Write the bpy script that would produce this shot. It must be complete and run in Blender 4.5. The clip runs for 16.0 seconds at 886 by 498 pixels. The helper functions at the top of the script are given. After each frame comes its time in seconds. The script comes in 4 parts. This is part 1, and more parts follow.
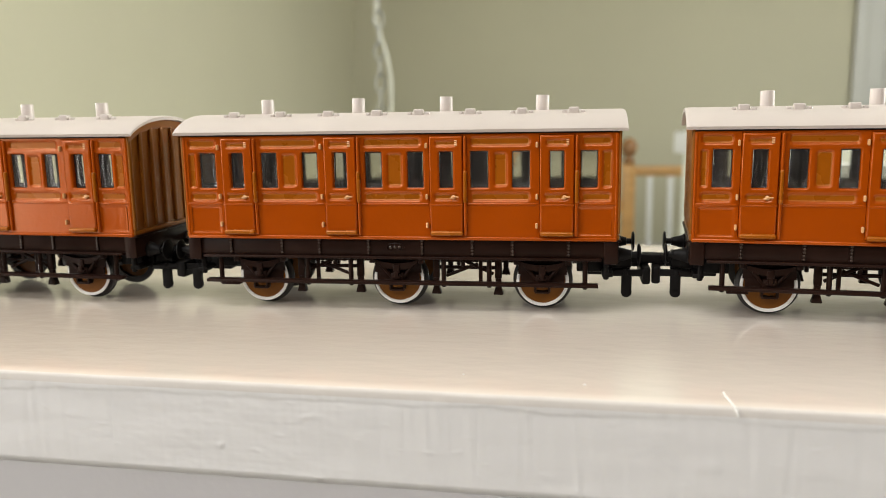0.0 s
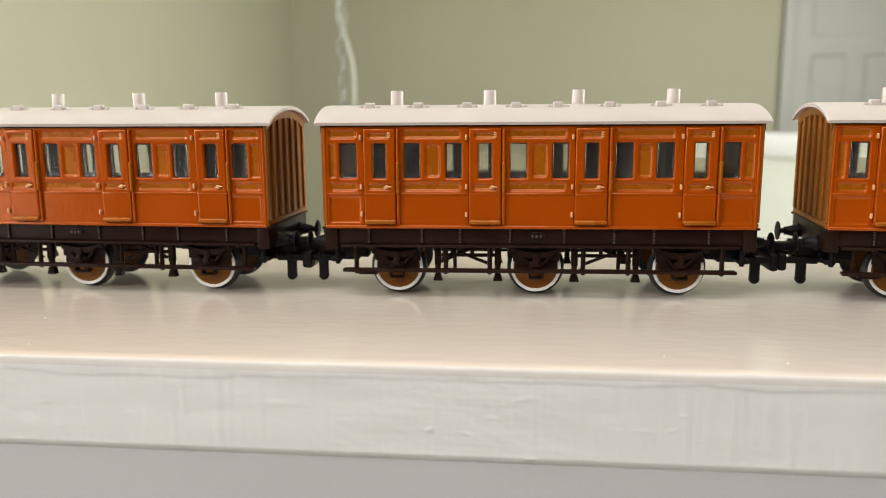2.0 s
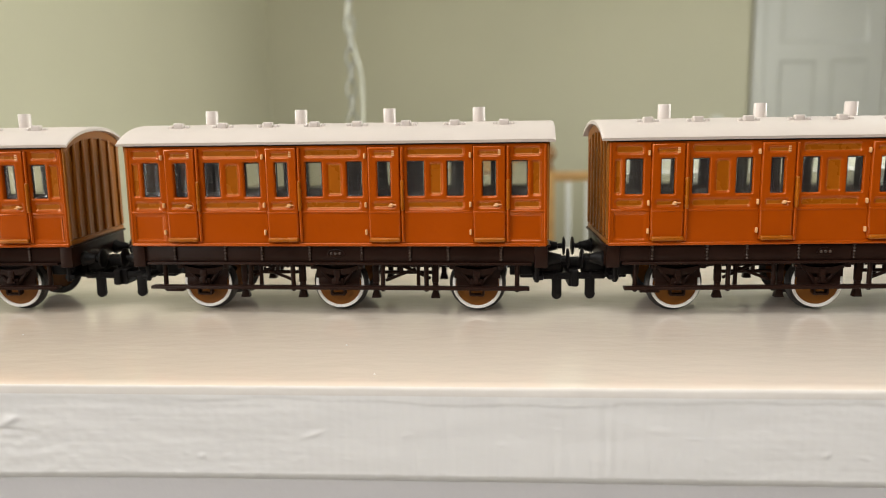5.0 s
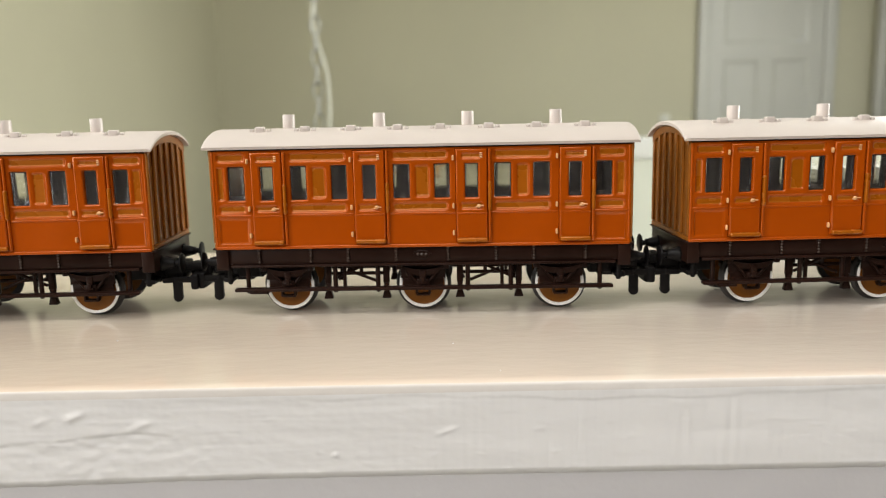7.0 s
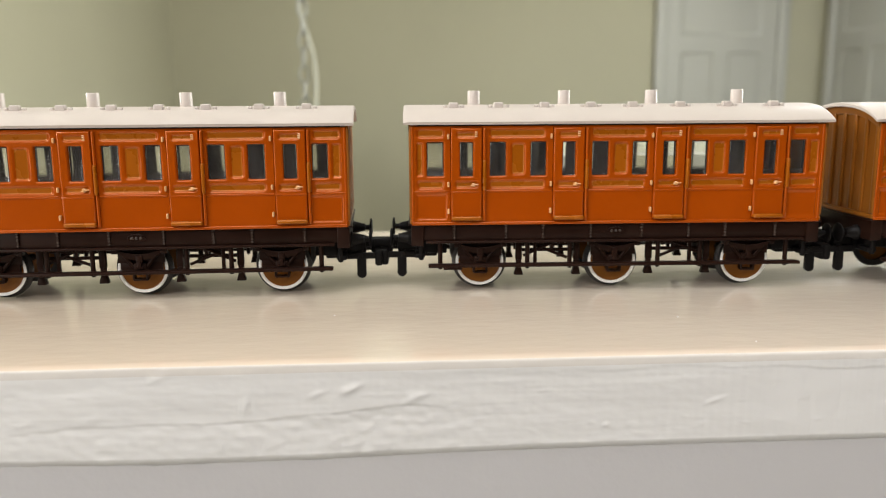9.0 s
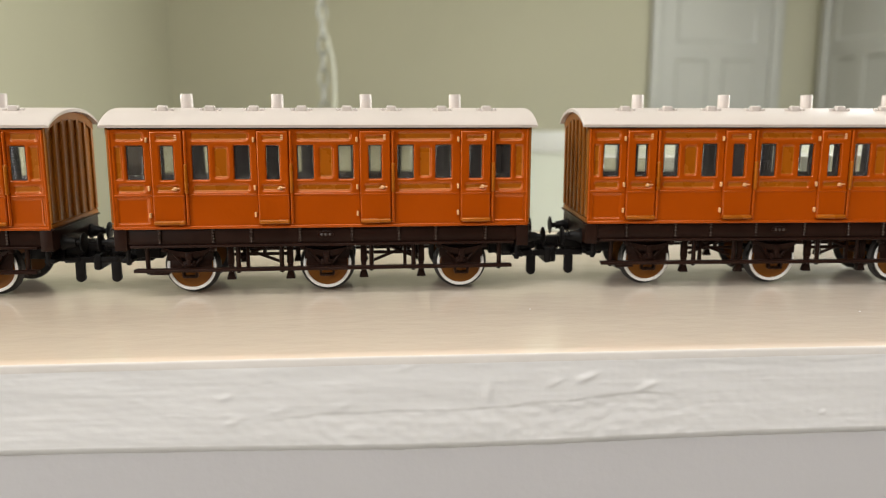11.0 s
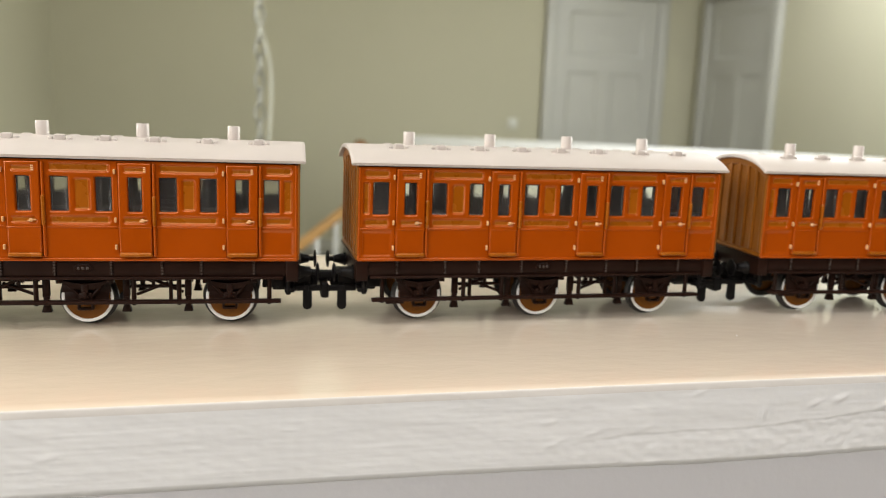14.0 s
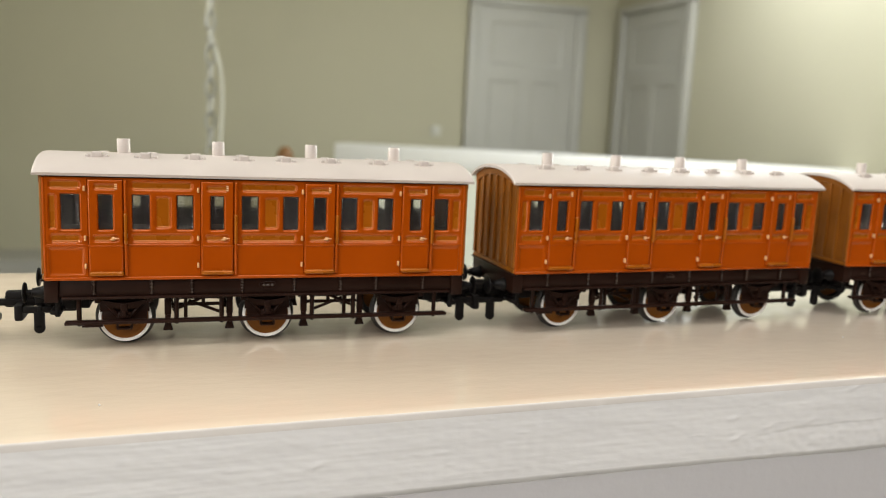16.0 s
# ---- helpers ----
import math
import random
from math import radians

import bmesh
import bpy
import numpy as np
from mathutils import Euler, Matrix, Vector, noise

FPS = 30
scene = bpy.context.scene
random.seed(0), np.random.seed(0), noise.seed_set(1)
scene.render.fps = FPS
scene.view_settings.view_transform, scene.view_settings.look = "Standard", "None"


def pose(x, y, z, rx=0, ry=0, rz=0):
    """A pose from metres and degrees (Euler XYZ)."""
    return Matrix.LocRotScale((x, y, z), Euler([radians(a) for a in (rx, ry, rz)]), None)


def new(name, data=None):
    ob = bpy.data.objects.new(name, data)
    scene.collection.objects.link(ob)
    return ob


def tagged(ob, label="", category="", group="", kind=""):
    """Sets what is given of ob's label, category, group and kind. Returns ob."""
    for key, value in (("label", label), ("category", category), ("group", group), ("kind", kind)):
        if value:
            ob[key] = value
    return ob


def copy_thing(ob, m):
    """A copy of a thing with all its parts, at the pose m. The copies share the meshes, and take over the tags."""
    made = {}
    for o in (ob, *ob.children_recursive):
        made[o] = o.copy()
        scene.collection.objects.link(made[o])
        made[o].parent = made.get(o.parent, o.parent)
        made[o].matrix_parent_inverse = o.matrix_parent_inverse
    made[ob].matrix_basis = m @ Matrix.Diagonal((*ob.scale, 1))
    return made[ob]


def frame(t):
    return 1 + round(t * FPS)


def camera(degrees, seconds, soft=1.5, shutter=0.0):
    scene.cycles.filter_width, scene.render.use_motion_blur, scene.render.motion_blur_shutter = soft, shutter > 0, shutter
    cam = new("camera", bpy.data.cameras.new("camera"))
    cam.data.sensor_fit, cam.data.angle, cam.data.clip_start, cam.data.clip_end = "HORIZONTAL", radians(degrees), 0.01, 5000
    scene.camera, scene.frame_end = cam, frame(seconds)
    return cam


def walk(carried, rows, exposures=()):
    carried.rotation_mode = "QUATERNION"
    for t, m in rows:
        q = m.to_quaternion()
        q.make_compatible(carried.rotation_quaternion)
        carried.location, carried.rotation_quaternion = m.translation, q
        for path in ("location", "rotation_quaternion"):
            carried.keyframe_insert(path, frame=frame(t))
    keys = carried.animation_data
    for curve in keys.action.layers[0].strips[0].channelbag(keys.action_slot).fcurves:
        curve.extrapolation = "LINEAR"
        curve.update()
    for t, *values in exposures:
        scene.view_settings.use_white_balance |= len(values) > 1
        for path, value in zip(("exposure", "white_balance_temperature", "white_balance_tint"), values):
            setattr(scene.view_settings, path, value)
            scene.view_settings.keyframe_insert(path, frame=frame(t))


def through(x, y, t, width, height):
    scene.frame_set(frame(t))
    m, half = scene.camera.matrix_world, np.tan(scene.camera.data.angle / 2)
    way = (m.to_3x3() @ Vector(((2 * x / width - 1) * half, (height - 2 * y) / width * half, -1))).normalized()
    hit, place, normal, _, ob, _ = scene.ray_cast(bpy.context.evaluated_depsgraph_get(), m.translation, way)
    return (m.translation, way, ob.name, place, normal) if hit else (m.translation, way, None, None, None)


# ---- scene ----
cam = camera(57.53, 16.0, soft=0.85)
ROWS = [
    (0, 0.36048, -0.19941, 1.05287, 79.881, 0.961, 10.658),
    (0.5, 0.34632, -0.20416, 1.05511, 79.651, 0.755, 9.204),
    (1, 0.33331, -0.20922, 1.05594, 79.616, 0.653, 8.000),
    (1.5, 0.32307, -0.21110, 1.05537, 79.591, 0.609, 7.076),
    (2, 0.30677, -0.21146, 1.05168, 79.746, 0.393, 6.095),
    (2.5, 0.29029, -0.21071, 1.04785, 80.273, 0.194, 5.530),
    (3, 0.27354, -0.21450, 1.04549, 80.347, 0.144, 5.049),
    (3.5, 0.25146, -0.22213, 1.05372, 80.158, 0.271, 4.698),
    (6, 0.21551, -0.20608, 1.05505, 80.401, 1.178, 2.203),
    (6.5, 0.20563, -0.21438, 1.05660, 80.471, 1.229, 1.101),
    (7, 0.18520, -0.21739, 1.05558, 80.210, 1.158, -0.022),
    (7.5, 0.17034, -0.21688, 1.05705, 79.927, 1.027, -0.936),
    (8, 0.15207, -0.21686, 1.05607, 79.588, 0.804, -1.848),
    (8.5, 0.13128, -0.21723, 1.05547, 79.416, 0.568, -2.663),
    (9, 0.11723, -0.21746, 1.05345, 79.317, 0.330, -3.399),
    (9.5, 0.10231, -0.21887, 1.05456, 79.398, 0.220, -3.898),
    (12, 0.04127, -0.22376, 1.05212, 79.854, -0.655, -4.597),
    (12.5, 0.02766, -0.22343, 1.05486, 79.955, -0.967, -5.937),
    (13, 0.00537, -0.22658, 1.06157, 79.802, -1.417, -8.072),
    (13.5, -0.01722, -0.22855, 1.06337, 79.844, -1.818, -10.133),
    (14, -0.03537, -0.22702, 1.06323, 79.958, -2.185, -12.111),
    (14.5, -0.05345, -0.22405, 1.06127, 80.177, -2.518, -13.727),
    (15, -0.07304, -0.22471, 1.06098, 80.312, -2.713, -15.254),
    (15.5, -0.09113, -0.22269, 1.06368, 80.567, -2.731, -16.613),
    (16, -0.10841, -0.22360, 1.06532, 80.672, -2.645, -18.072),
]
walk(cam, [(t, pose(x, y, z, rx, ry, rz)) for t, x, y, z, rx, ry, rz in ROWS],
     [(0, 0.03), (3.5, 0.02), (7, 0.0), (12, -0.05), (14, -0.09), (16, -0.2)])
cam.data.dof.use_dof = True
cam.data.dof.focus_distance = 0.197
cam.data.dof.aperture_fstop = 18.0

# ---- world and light ----
world = bpy.data.worlds.new("world")
scene.world = world
world.use_nodes = True
wn = world.node_tree.nodes
sky = wn.new("ShaderNodeTexSky")
sky.sky_type = "NISHITA"
sky.sun_disc = False
sky.sun_elevation = radians(40)
sky.sun_rotation = radians(200)
wn["Background"].inputs["Strength"].default_value = 0.1
world.node_tree.links.new(sky.outputs["Color"], wn["Background"].inputs["Color"])

LEDGE = 1.0                       # top of the ledge
X_LEFT, X_RIGHT = -1.515, 3.45    # room
Y_FRONT, Y_BACK = -1.55, 6.05
CEIL = 2.6


def window_light(name, x, y, z, rz, w, h, power, colour):
    data = bpy.data.lights.new(name, "AREA")
    data.shape, data.size, data.size_y = "RECTANGLE", w, h
    data.energy, data.color = power, colour
    ob = new(name, data)
    ob.matrix_world = pose(x, y, z, 90, 0, rz)
    return ob


# the high window and the glazed door behind the camera, the windows in the side walls, the roof lights over the stair and the landing
window_light("window_light_front", 0.0, Y_FRONT - 0.02, 2.17, 0, 1.3, 0.62, 13, (1.0, 0.975, 0.94))
window_light("door_light_front", -1.275, Y_FRONT - 0.02, 1.2, 0, 0.43, 1.7, 8, (1.0, 0.97, 0.93))
window_light("window_light_left", X_LEFT - 0.02, -1.13, 1.98, -90, 0.6, 0.9, 23, (1.0, 0.97, 0.92))
window_light("window_light_side", X_RIGHT + 0.02, 1.5, 1.7, 90, 2.0, 1.4, 126, (0.97, 0.98, 0.92))
window_light("roof_light_near", -0.2, -0.75, CEIL + 0.04, 0, 1.3, 0.75, 19, (1.0, 0.98, 0.95)).matrix_world = pose(-0.2, -0.75, CEIL + 0.04)
window_light("roof_light_far", 2.75, 3.4, CEIL + 0.04, 0, 0.8, 1.5, 51, (0.94, 0.97, 0.98)).matrix_world = pose(2.75, 3.4, CEIL + 0.04)
window_light("window_light_landing", X_LEFT - 0.02, 0.8, 1.65, -90, 0.9, 0.9, 27, (1.0, 0.985, 0.95))


# ---- materials ----
def material(name, colour, rough=0.5, metal=0.0, spec=0.5, vary=0.06, scale=40.0, fine=0.0, fine_scale=600.0,
             bump=0.0, bump_scale=200.0, stretch=(1, 1, 1), rough_vary=0.06, coat=0.0, tint=None):
    """A painted, plastic or metal surface with blotches, fine grain and a light relief; scales in waves a metre."""
    m = bpy.data.materials.new(name)
    m.use_nodes = True
    nt = m.node_tree
    n, lk = nt.nodes, nt.links
    b = n["Principled BSDF"]
    b.inputs["Metallic"].default_value = metal
    b.inputs["Specular IOR Level"].default_value = spec
    b.inputs["Coat Weight"].default_value = coat
    b.inputs["Coat Roughness"].default_value = 0.1
    if tint:
        b.inputs["Specular Tint"].default_value = (*tint, 1)
    tc = n.new("ShaderNodeTexCoord")
    mp = n.new("ShaderNodeMapping")
    mp.inputs["Scale"].default_value = stretch
    lk.new(tc.outputs["Object"], mp.inputs["Vector"])

    def tex(s, detail=4.0):
        t = n.new("ShaderNodeTexNoise")
        t.inputs["Scale"].default_value = s
        t.inputs["Detail"].default_value = detail
        lk.new(mp.outputs["Vector"], t.inputs["Vector"])
        return t.outputs["Fac"]

    big, small = tex(scale), tex(fine_scale, 2.0)
    ramp = n.new("ShaderNodeMapRange")
    ramp.inputs["From Min"].default_value, ramp.inputs["From Max"].default_value = 0.3, 0.7
    ramp.inputs["To Min"].default_value, ramp.inputs["To Max"].default_value = 1 - vary, 1 + vary
    lk.new(big, ramp.inputs["Value"])
    ramp2 = n.new("ShaderNodeMapRange")
    ramp2.inputs["From Min"].default_value, ramp2.inputs["From Max"].default_value = 0.3, 0.7
    ramp2.inputs["To Min"].default_value, ramp2.inputs["To Max"].default_value = 1 - fine, 1 + fine
    lk.new(small, ramp2.inputs["Value"])
    mul = n.new("ShaderNodeMath")
    mul.operation = "MULTIPLY"
    lk.new(ramp.outputs["Result"], mul.inputs[0])
    lk.new(ramp2.outputs["Result"], mul.inputs[1])
    mix = n.new("ShaderNodeVectorMath")
    mix.operation = "SCALE"
    mix.inputs[0].default_value = colour
    lk.new(mul.outputs[0], mix.inputs["Scale"])
    lk.new(mix.outputs["Vector"], b.inputs["Base Color"])
    rr = n.new("ShaderNodeMapRange")
    rr.inputs["From Min"].default_value, rr.inputs["From Max"].default_value = 0.3, 0.7
    rr.inputs["To Min"].default_value, rr.inputs["To Max"].default_value = max(0.02, rough - rough_vary), rough + rough_vary
    lk.new(big, rr.inputs["Value"])
    lk.new(rr.outputs["Result"], b.inputs["Roughness"])
    if bump:
        bp = n.new("ShaderNodeBump")
        bp.inputs["Strength"].default_value = 1.0
        bp.inputs["Distance"].default_value = bump
        lk.new(tex(bump_scale), bp.inputs["Height"])
        lk.new(bp.outputs["Normal"], b.inputs["Normal"])
        lk.new(bp.outputs["Normal"], b.inputs["Coat Normal"])
    return m


ORANGE = material("orange_plastic", (0.345, 0.056, 0.0009), 0.2, metal=0.1, spec=0.5, vary=0.05, scale=60, bump=0.00006, bump_scale=650, rough_vary=0.05, coat=0.12, tint=(1.0, 0.78, 0.46))
TAN = material("tan_panel_paint", (0.31, 0.080, 0.002), 0.28, metal=0.1, spec=0.45, coat=0.08, vary=0.10, scale=120, rough_vary=0.06, tint=(1.0, 0.78, 0.5))
END = material("brown_end_paint", (0.235, 0.080, 0.010), 0.34, metal=0.1, spec=0.35, vary=0.12, scale=120, tint=(1.0, 0.75, 0.55))
# pale orange: the glints on hinges, handles and louvres put into their colour
GLINT = material("pale_glint_orange", (0.64, 0.34, 0.14), 0.22, vary=0.1, scale=500)
CREAM = material("cream_plastic", (0.51, 0.45, 0.41), 0.38, vary=0.03, scale=80, bump=0.00004, bump_scale=1200)
BROWN = material("dark_brown_plastic", (0.0165, 0.0068, 0.0044), 0.34, spec=0.11, vary=0.15, scale=150)
BLACK = material("black_plastic", (0.0055, 0.0047, 0.0046), 0.45, spec=0.13, vary=0.15, scale=150)
DISC = material("brown_wheel_disc", (0.17, 0.060, 0.006), 0.42, spec=0.2, vary=0.12, scale=200)
RIM = material("white_rim_paint", (0.80, 0.79, 0.76), 0.35, vary=0.05, scale=300)
STEEL = material("dark_tyre_metal", (0.035, 0.032, 0.03), 0.4, metal=0.4, vary=0.1, scale=300)
RUST = material("worn_rivet", (0.045, 0.030, 0.023), 0.3, vary=0.3, scale=800)
DARK_BACKING = material("near_black_backing", (0.028, 0.021, 0.018), 0.6)
INSIDE = material("dark_interior", (0.28, 0.24, 0.195), 0.6)
WALL = material("sage_wall_paint", (0.490, 0.468, 0.35), 0.85, spec=0.2, vary=0.03, scale=1.2, fine=0.01, fine_scale=60, bump=0.0008, bump_scale=60)
# for the unseen front wall: dark so that glossy faces reflect little
DARKWALL = material("dark_unseen_wall_paint", (0.07, 0.05, 0.035), 0.85, spec=0.2, vary=0.05, scale=1.2, bump=0.0008, bump_scale=60)
WHITE = material("white_gloss_woodwork", (0.80, 0.80, 0.79), 0.35, vary=0.03, scale=3)
MINT = material("pale_mint_wall_paint", (0.72, 0.74, 0.655), 0.6, spec=0.3, vary=0.03, scale=3)
SWITCH = material("aged_white_plastic", (0.56, 0.555, 0.49), 0.4, vary=0.02, scale=30)
# white door paint, greyed: the doors' weaker light is put into its colour
DOOR = material("dimmed_white_door_paint", (0.45, 0.445, 0.405), 0.4, vary=0.03, scale=3)
LOWER = material("lilac_grey_wall_paint", (0.49, 0.475, 0.48), 0.5, spec=0.3, vary=0.03, scale=6, bump=0.0002, bump_scale=150)
PINE = material("varnished_pine", (0.60, 0.34, 0.12), 0.35, vary=0.15, scale=4, stretch=(1, 1, 6))
DARKWOOD = material("dark_varnished_wood", (0.30, 0.15, 0.06), 0.35, vary=0.15, scale=10)
CARPET = material("beige_carpet", (0.47, 0.46, 0.42), 0.95, spec=0.1, vary=0.06, scale=4, fine=0.2, fine_scale=300)
CEILING = material("white_ceiling_paint", (0.75, 0.75, 0.72), 0.9, spec=0.2, vary=0.02, scale=2)
CORD = material("pale_cord", (0.42, 0.42, 0.345), 0.6, vary=0.05, scale=20)
CHAIN = material("grey_painted_chain", (0.27, 0.27, 0.235), 0.45, metal=0.3, vary=0.1, scale=30)


def ledge_paint(name, low, high, rough, spec, coat=0.0, end_tint=None):
    """Brushed gloss paint: fine streaks along the board, wider waves, small lumps."""
    m = bpy.data.materials.new(name)
    m.use_nodes = True
    n, lk = m.node_tree.nodes, m.node_tree.links
    b = n["Principled BSDF"]
    tc = n.new("ShaderNodeTexCoord")

    def tex(s, stretch, detail=4.0):
        mp = n.new("ShaderNodeMapping")
        mp.inputs["Scale"].default_value = stretch
        lk.new(tc.outputs["Object"], mp.inputs["Vector"])
        t = n.new("ShaderNodeTexNoise")
        t.inputs["Scale"].default_value = s
        t.inputs["Detail"].default_value = detail
        lk.new(mp.outputs["Vector"], t.inputs["Vector"])
        return t.outputs["Fac"]

    streak, wave, dirt = tex(300, (0.45, 1, 1)), tex(45, (0.6, 1, 1), 2.0), tex(25, (0.5, 1, 1), 6.0)
    ramp = n.new("ShaderNodeMix")
    ramp.data_type = "RGBA"
    ramp.inputs["A"].default_value = (*low, 1)
    ramp.inputs["B"].default_value = (*high, 1)
    lk.new(dirt, ramp.inputs["Factor"])
    colour = ramp.outputs["Result"]
    if end_tint:
        # the colour is multiplied by a warmer tint towards one end of the board
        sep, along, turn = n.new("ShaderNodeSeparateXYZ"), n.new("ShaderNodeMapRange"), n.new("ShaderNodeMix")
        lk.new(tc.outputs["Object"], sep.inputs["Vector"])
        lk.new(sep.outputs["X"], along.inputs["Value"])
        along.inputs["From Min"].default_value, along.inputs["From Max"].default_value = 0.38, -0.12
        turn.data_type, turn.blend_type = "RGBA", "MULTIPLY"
        turn.inputs["B"].default_value = (*end_tint, 1)
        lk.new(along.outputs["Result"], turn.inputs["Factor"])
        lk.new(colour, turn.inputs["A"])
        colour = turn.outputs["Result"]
    lk.new(colour, b.inputs["Base Color"])
    b.inputs["Roughness"].default_value = rough
    b.inputs["Specular IOR Level"].default_value = spec
    b.inputs["Coat Weight"].default_value = coat
    b.inputs["Coat Roughness"].default_value = 0.11
    add = n.new("ShaderNodeMath")
    add.operation = "MULTIPLY_ADD"
    add.inputs[1].default_value = 2.5
    lk.new(wave, add.inputs[0])
    lk.new(streak, add.inputs[2])
    bp = n.new("ShaderNodeBump")
    bp.inputs["Strength"].default_value = 1.0
    bp.inputs["Distance"].default_value = 0.00008
    lk.new(add.outputs[0], bp.inputs["Height"])
    lk.new(bp.outputs["Normal"], b.inputs["Normal"])
    lk.new(bp.outputs["Normal"], b.inputs["Coat Normal"])
    return m


PAINT = ledge_paint("white_gloss_paint", (0.645, 0.632, 0.625), (0.725, 0.71, 0.70), 0.45, 0.2)
# the top faces are warmer in colour and glossier than the front
TOP_PAINT = ledge_paint("warm_top_gloss_paint", (0.645, 0.574, 0.50), (0.725, 0.658, 0.59), 0.19, 0.7, 0.5, end_tint=(0.98, 0.91, 0.79))
# edge paint darkened and matt, to offset the strong light on the rounding
EDGE_PAINT = ledge_paint("dimmed_edge_paint", (0.56, 0.525, 0.49), (0.66, 0.62, 0.585), 0.62, 0.1)


def glass():
    """Slightly milky moulded glazing with faint upright streaks."""
    m = bpy.data.materials.new("milky_glazing")
    m.use_nodes = True
    n, lk = m.node_tree.nodes, m.node_tree.links
    b = n["Principled BSDF"]
    b.inputs["Base Color"].default_value = (0.965, 0.957, 0.915, 1)
    b.inputs["Roughness"].default_value = 0.085
    b.inputs["IOR"].default_value = 1.38
    tc, mp, tx, rng = n.new("ShaderNodeTexCoord"), n.new("ShaderNodeMapping"), n.new("ShaderNodeTexNoise"), n.new("ShaderNodeMapRange")
    mp.inputs["Scale"].default_value = (1, 1, 0.06)
    tx.inputs["Scale"].default_value = 900
    rng.inputs["From Min"].default_value, rng.inputs["From Max"].default_value = 0.35, 0.7
    rng.inputs["To Min"].default_value, rng.inputs["To Max"].default_value = 0.997, 0.97
    lk.new(tc.outputs["Object"], mp.inputs["Vector"])
    lk.new(mp.outputs["Vector"], tx.inputs["Vector"])
    lk.new(tx.outputs["Fac"], rng.inputs["Value"])
    lk.new(rng.outputs["Result"], b.inputs["Transmission Weight"])
    return m


GLASS = glass()


# ---- mesh helpers: sizes in the unit of each call, scaled when made into an object ----
def box(bm, x0, x1, y0, y1, z0, z1, b=0.0, seg=2, turn=None):
    """A box with rounded edges added to bm; turn: a matrix about its own place."""
    tmp = bmesh.new()
    bmesh.ops.create_cube(tmp, size=1.0)
    for v in tmp.verts:
        v.co = Vector(((x0 + x1) / 2 + v.co.x * (x1 - x0), (y0 + y1) / 2 + v.co.y * (y1 - y0), (z0 + z1) / 2 + v.co.z * (z1 - z0)))
    if b:
        bmesh.ops.bevel(tmp, geom=tmp.edges[:], offset=b, segments=seg, affect="EDGES", profile=0.5)
    merge(bm, tmp, turn)


def merge(bm, tmp, turn=None):
    tmp.verts.index_update()
    made = [bm.verts.new(turn @ v.co if turn else v.co) for v in tmp.verts]
    for f in tmp.faces:
        bm.faces.new([made[v.index] for v in f.verts])
    tmp.free()


def lathe(bm, profile, axis="z", centre=(0, 0, 0), seg=24, caps=True):
    """Turned solid: profile of (radius, along)."""
    c = Vector(centre)
    rings = []
    for r, h in profile:
        ring = []
        for k in range(seg):
            a = 2 * math.pi * k / seg
            p = {"z": (r * math.cos(a), r * math.sin(a), h), "x": (h, r * math.cos(a), r * math.sin(a)), "y": (r * math.sin(a), h, r * math.cos(a))}[axis]
            ring.append(bm.verts.new(c + Vector(p)))
        rings.append(ring)
    for a, b in zip(rings, rings[1:]):
        for k in range(seg):
            bm.faces.new([a[k], a[(k + 1) % seg], b[(k + 1) % seg], b[k]])
    if caps:
        bm.faces.new(rings[0][::-1])
        bm.faces.new(rings[-1])


def rod(bm, a, b, r, seg=10):
    """A round bar from a to b."""
    a, b = Vector(a), Vector(b)
    q = (b - a).to_track_quat("Z", "Y").to_matrix().to_4x4()
    tmp = bmesh.new()
    lathe(tmp, [(r * 0.7, 0), (r, r * 0.3), (r, (b - a).length - r * 0.3), (r * 0.7, (b - a).length)], seg=seg)
    merge(bm, tmp, Matrix.Translation(a) @ q)


def finish(bm, name, mat, scale, angle=38):
    bmesh.ops.recalc_face_normals(bm, faces=bm.faces[:])
    me = bpy.data.meshes.new(name)
    bm.to_mesh(me)
    bm.free()
    if scale != 1:
        me.transform(Matrix.Diagonal((scale, scale, scale, 1)))
    for p in me.polygons:
        p.use_smooth = True
    me.set_sharp_from_angle(angle=radians(angle))
    me.materials.append(mat)
    return me


def part(name, bm, mat, parent, label="", scale=0.001, at=None):
    """Links a bmesh, or a mesh made before, as one mesh object under parent."""
    me = finish(bm, name, mat, scale) if isinstance(bm, bmesh.types.BMesh) else bm
    ob = new(name, me)
    ob.parent = parent
    if at:
        ob.matrix_basis = at
    return tagged(ob, label) if label else ob


def thing(name, label, category, group="", kind="", at=None):
    ob = new(name)
    ob.empty_display_size = 0.02
    if at:
        ob.matrix_basis = at
    return tagged(ob, label, category, group, kind)


def solid(name, bm, mat, label, category, kind="", scale=1.0, group="", at=None):
    ob = new(name, finish(bm, name, mat, scale))
    if at:
        ob.matrix_basis = at
    return tagged(ob, label, category, group, kind)


# ---- the room ----
def wall(name, boxes, mat=None, label="sage green painted plaster wall"):
    bm = bmesh.new()
    for b in boxes:
        box(bm, *b)
    return solid(name, bm, mat or WALL, label, "wall", "structure")


